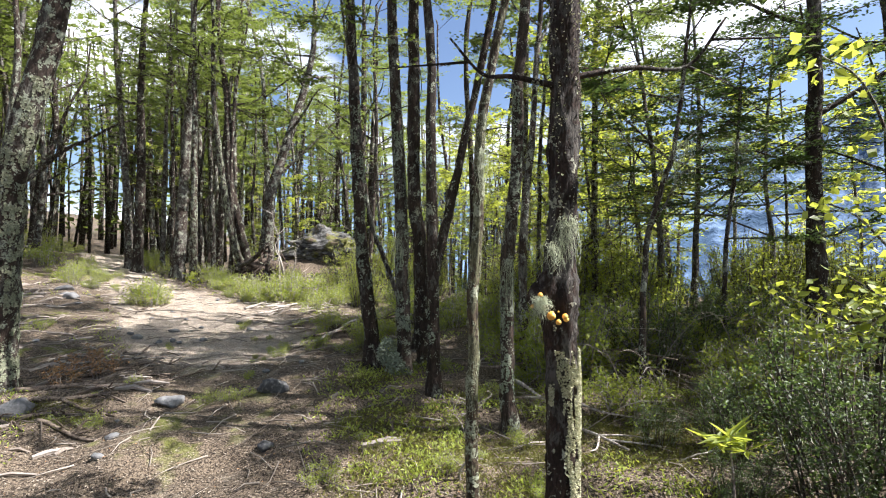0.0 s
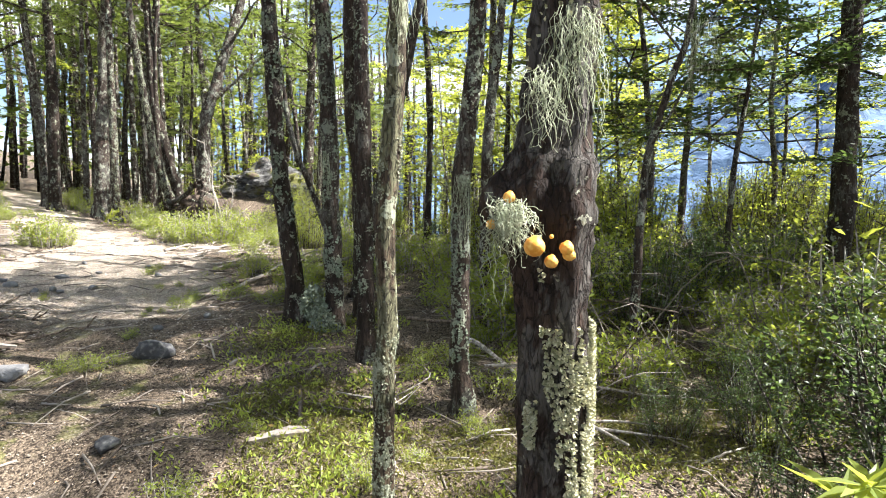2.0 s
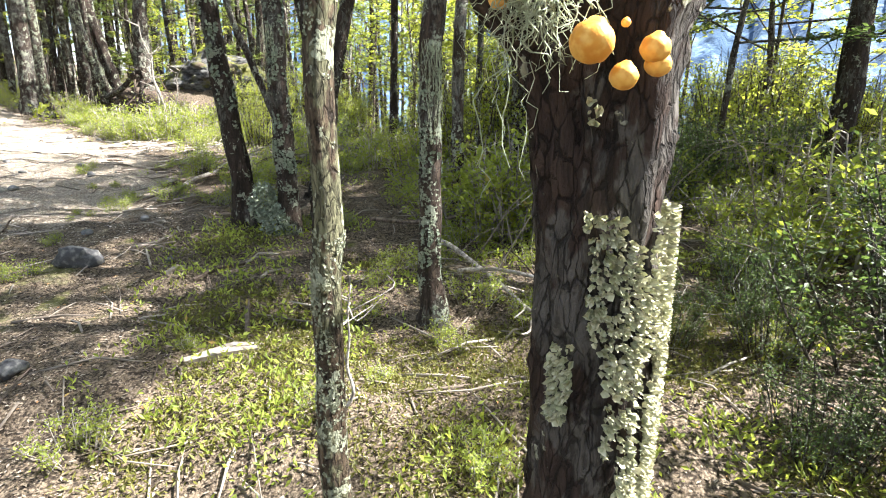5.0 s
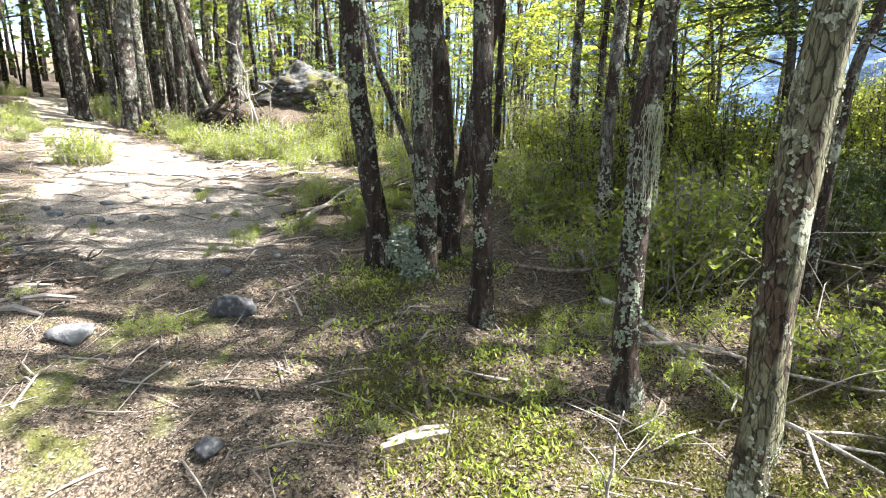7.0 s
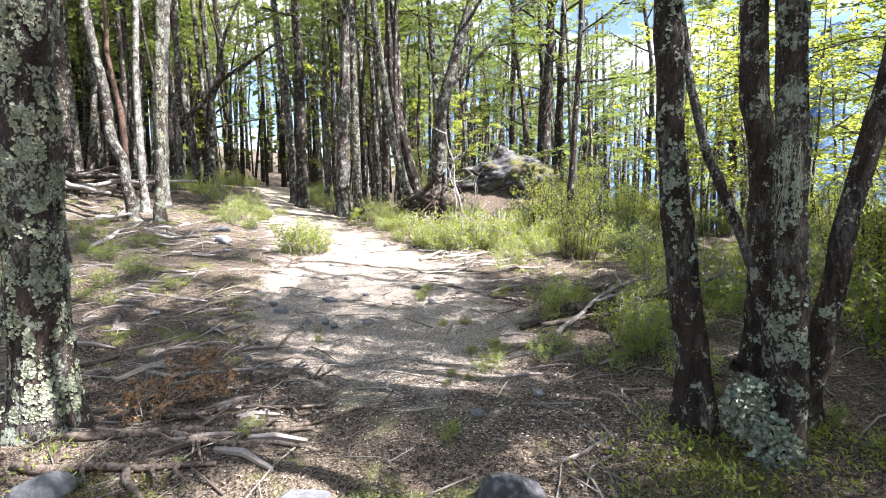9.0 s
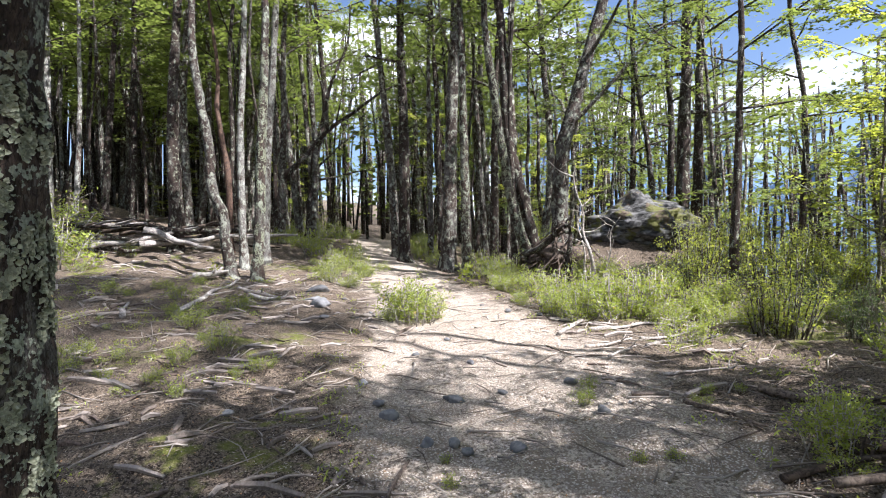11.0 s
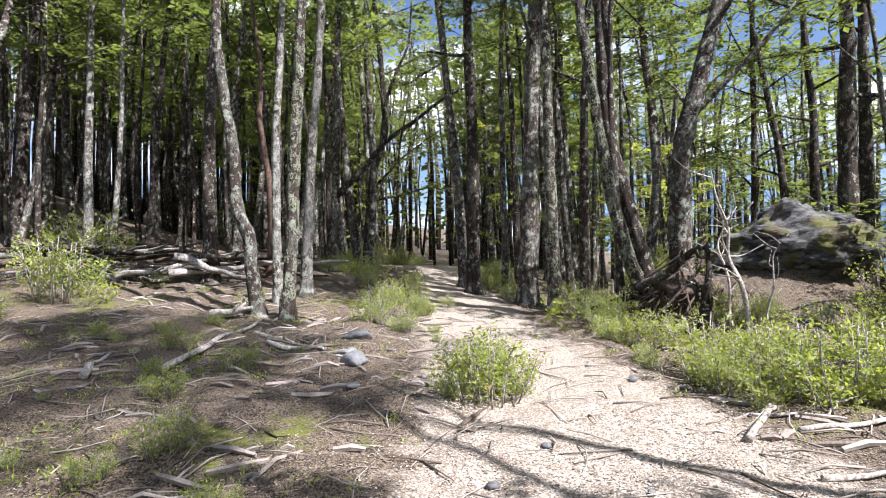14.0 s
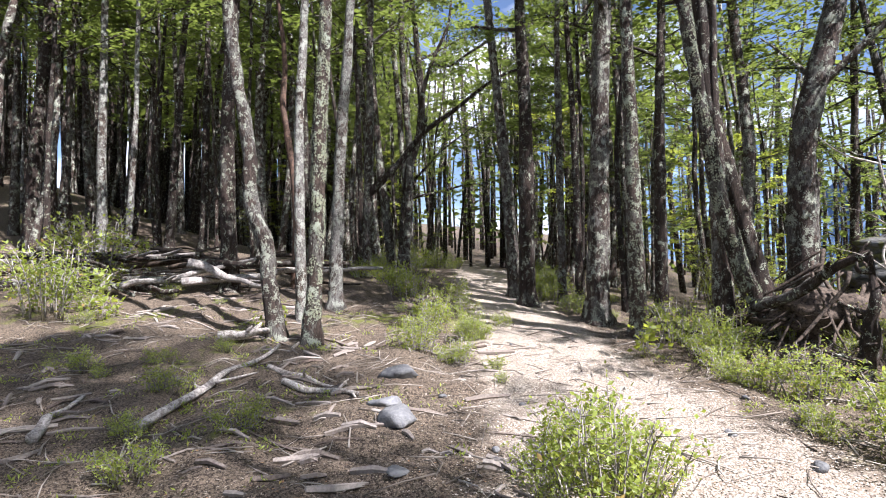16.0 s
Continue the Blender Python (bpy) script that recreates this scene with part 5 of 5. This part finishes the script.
# roots under the forked beech, coloured dark to stand for the shadow there
for q in range(28):
    gen = np.random.default_rng(600 + q)
    a = gen.uniform(2.6, 5.6)
    x0, y0 = -4.9 + gen.normal(0, 0.25), 15.1 + gen.normal(0, 0.15)
    length = gen.uniform(0.6, 1.7)
    dead(x0, y0, x0 + length * math.cos(a), y0 + length * math.sin(a), gen.uniform(0.009, 0.028), gen.uniform(0.15, 0.75), 0.0, 700 + q, WOOD_DARK, "tangled roots of an old stump, shadow put into their colour", "root", 3)
# the grey snag leaning in front of the boulder
def snag(x, y, tall, lean, r, seed, wood=WOOD_PALE):
    """A bare, crooked dead stem with twigs."""
    gen = np.random.default_rng(seed)
    ob = empty("snag", x, y, floor_z(x, y))
    n = 7
    k = np.linspace(0, 1, n)
    line = np.stack([lean * k ** 1.3 + gen.normal(0, 0.022 * tall, n), gen.normal(0, 0.022 * tall, n), -0.05 + tall * k], -1)
    c = bend(line, 4)
    g = Geo()
    tube(g, c, np.linspace(r, 0.2 * r, len(c)), 8, 0.35, seed)
    part("stem", g, wood, ob)
    for q in range(9):
        p = c[int(gen.integers(4, len(c) - 1))]
        d = np.array([gen.normal(0, 1), gen.normal(0, 0.6), gen.uniform(0.1, 0.9)])
        d *= gen.uniform(0.12, 0.34) * tall / np.linalg.norm(d)
        g = Geo()
        tube(g, bend([p, p + d * 0.5 + gen.normal(0, 0.05, 3), p + d], 3), np.linspace(0.3 * r, 0.1 * r, 7), 4)
        part("twig", g, wood, ob)
    return tagged(ob, "bleached crooked dead snag with bare twigs", "dead tree")


snag(-4.60, 14.05, 1.15, 0.12, 0.10, 35, BARK_DARK)
snag(-4.08, 14.0, 2.1, -0.38, 0.036, 31)
snag(-3.95, 14.05, 1.3, 0.25, 0.018, 32)
snag(-4.3, 14.3, 1.6, -0.1, 0.022, 33)
snag(0.12, 3.55, 0.6, 0.05, 0.010, 34, WOOD_GREY)

# ---- litter, twigs and moss underfoot ----
gen = np.random.default_rng(15)
g = Geo()
n = 230000
px, py = gen.uniform(-13, 2.5, n), gen.uniform(2.0, 16, n)
dens = np.exp(-np.maximum(0, np.hypot(px + 3.5, py - 6.5) - 3.5) / 3.0) * 0.75
ok = gen.uniform(0, 1, n) < dens
px, py = px[ok], py[ok]
pz = floor_many(px, py) + 0.006
leaves(g, np.stack([px, py, pz], -1), 0.023, gen, 0.85, 0.4)
tagged(part("leaf_litter", g, FLAKE, smooth=False), "scattered dry leaves and bark flakes on the ground", "leaf litter", kind="stuff")
g = Geo()
n = 90000
px, py = gen.uniform(-11, 0, n), gen.uniform(6.0, 16, n)
ok = trail_off(px, py) + gen.normal(0, 0.25, n) < 1.25
px, py = px[ok], py[ok]
leaves(g, np.stack([px, py, floor_many(px, py) + 0.005], -1), 0.019, gen, 0.8, 0.6)
s = Shader("trail_chip", 0.9)
s.colour(s.mix(s.island(), (0.09, 0.072, 0.055), (0.62, 0.56, 0.48)))
tagged(part("wood_chips", g, s.mat, smooth=False), "pale and dark wood chips trodden into the trail", "trail litter", kind="stuff")
g = Geo()
for q in range(5200):
    x, y = gen.uniform(-14, 2.5), gen.uniform(2.2, 15)
    o = off(x, y) if q % 2 else 2.0
    if gen.uniform() > (0.25 if o < 0.9 else 0.75):
        continue
    length, a = gen.uniform(0.08, 0.5), gen.uniform(0, 6.28)
    dx, dy = length * math.cos(a), length * math.sin(a)
    pts = np.array([(x, y, floor_z(x, y) + 0.006), (x + dx * 0.5 + gen.normal(0, 0.02), y + dy * 0.5 + gen.normal(0, 0.02), floor_z(x + dx * 0.5, y + dy * 0.5) + gen.uniform(0.008, 0.035)), (x + dx, y + dy, floor_z(x + dx, y + dy) + gen.uniform(0.004, 0.03))])
    tube(g, pts, np.array([1, 0.8, 0.4]) * gen.uniform(0.0025, 0.009), 4)
s = Shader("twig_wood", 0.85)
s.colour(s.mix(s.island(), (0.08, 0.06, 0.045), (0.36, 0.32, 0.27)))
tagged(part("twigs", g, s.mat), "dry grey twigs strewn over the forest floor", "twigs", kind="stuff")
g = Geo()
tufts = 0
while tufts < 1800:
    x, y = (gen.uniform(-13, 2.6), gen.uniform(2.2, 14)) if tufts % 5 < 3 else (gen.uniform(-1.5, 2.6), gen.uniform(2.4, 6.5))
    if off(x, y) < 0.8 + 0.8 * gen.uniform() or noise.noise((x * 0.8, y * 0.8, 2)) < -0.05:
        continue
    k = int(gen.integers(8, 22))
    p = np.stack([x + gen.normal(0, 0.05, k), y + gen.normal(0, 0.05, k), np.full(k, floor_z(x, y)) + gen.uniform(0.0, 0.06, k)], -1)
    leaves(g, p, 0.035, gen, 0.2, 0.35, np.tile([0, 0, 0.7], (k, 1)))
    tufts += 1
tagged(part("herbs", g, LEAF_SHRUB, smooth=False), "small green herbs and seedlings in the litter", "ground cover", kind="stuff")
g = Geo()
tufts = 0
while tufts < 2300:
    x, y = (gen.uniform(-4, 2.4), gen.uniform(2.0, 7.5)) if tufts % 2 else (gen.uniform(-0.9, 2.4), gen.uniform(2.4, 6.6))
    if off(x, y) < 1.0 or noise.noise((x * 1.1, y * 1.1, 9)) < (0.0 if x > -1 and y < 5.5 else 0.2):
        continue
    k = 26
    p = np.stack([x + gen.normal(0, 0.06, k), y + gen.normal(0, 0.06, k), np.full(k, floor_z(x, y)) + gen.uniform(-0.005, 0.012, k)], -1)
    leaves(g, p, 0.027, gen, 0.3, 0.3, np.tile([0, 0, 0.6], (k, 1)))
    tufts += 1
tagged(part("moss", g, MOSS_LEAF, smooth=False), "yellow-green moss cushions under the trees", "moss", kind="stuff")

# bark slabs and broken wood in the litter
gen = np.random.default_rng(16)
g = Geo()
for q in range(1500):
    x, y = gen.uniform(-14, -0.2), gen.uniform(3.0, 13.5)
    o = off(x, y)
    if o < 0.75 or (x > -3 and q % 3) or noise.noise((x * 0.7, y * 0.7, 4)) < -0.1:
        continue
    length, a, w = gen.uniform(0.08, 0.45), gen.normal(0.6, 0.6), gen.uniform(0.008, 0.026)
    dx, dy = length * math.cos(a), length * math.sin(a)
    pts = np.array([(x, y, floor_z(x, y) + w * 0.5), (x + dx * 0.5 + gen.normal(0, 0.015), y + dy * 0.5, floor_z(x + dx * 0.5, y + dy * 0.5) + w * 0.6 + gen.uniform(0, 0.02)), (x + dx, y + dy, floor_z(x + dx, y + dy) + w * 0.5)])
    tube(g, pts, np.array([0.8, 1, 0.6]) * w, 5, 0.3, q)
s = Shader("broken_wood", 0.9)
s.colour(s.mix(s.step(s.noise(60, 4), 0.4, 0.62), s.mix(s.island(), (0.07, 0.05, 0.04), (0.30, 0.26, 0.22)), s.mix(s.island(), (0.13, 0.10, 0.075), (0.36, 0.32, 0.28))))
tagged(part("wood_debris", g, s.mat, smooth=False), "broken grey wood and bark slabs in the litter", "dead wood", kind="stuff")
# thin dead stems tangled in the thicket
g = Geo()
for q in range(300):
    x, y = gen.uniform(0.7, 4.5), gen.uniform(4.3, 9.0)
    a, length, h = gen.uniform(0, 6.28), gen.uniform(0.4, 1.3), gen.uniform(0.1, 0.9)
    p0 = np.array([x, y, floor_z(x, y) - 0.02])
    p2 = p0 + np.array([length * math.cos(a), length * math.sin(a), h * gen.uniform(0.2, 1.0)])
    p1 = (p0 + p2) / 2 + np.array([gen.normal(0, 0.08), gen.normal(0, 0.08), h * 0.4])
    tube(g, bend([p0, p1, p2], 3), np.linspace(0.005, 0.0015, 7) * gen.uniform(0.5, 1.3), 3)
tagged(part("dead_stems", g, s.mat), "tangle of thin dead stems in the thicket", "dead wood", kind="stuff")
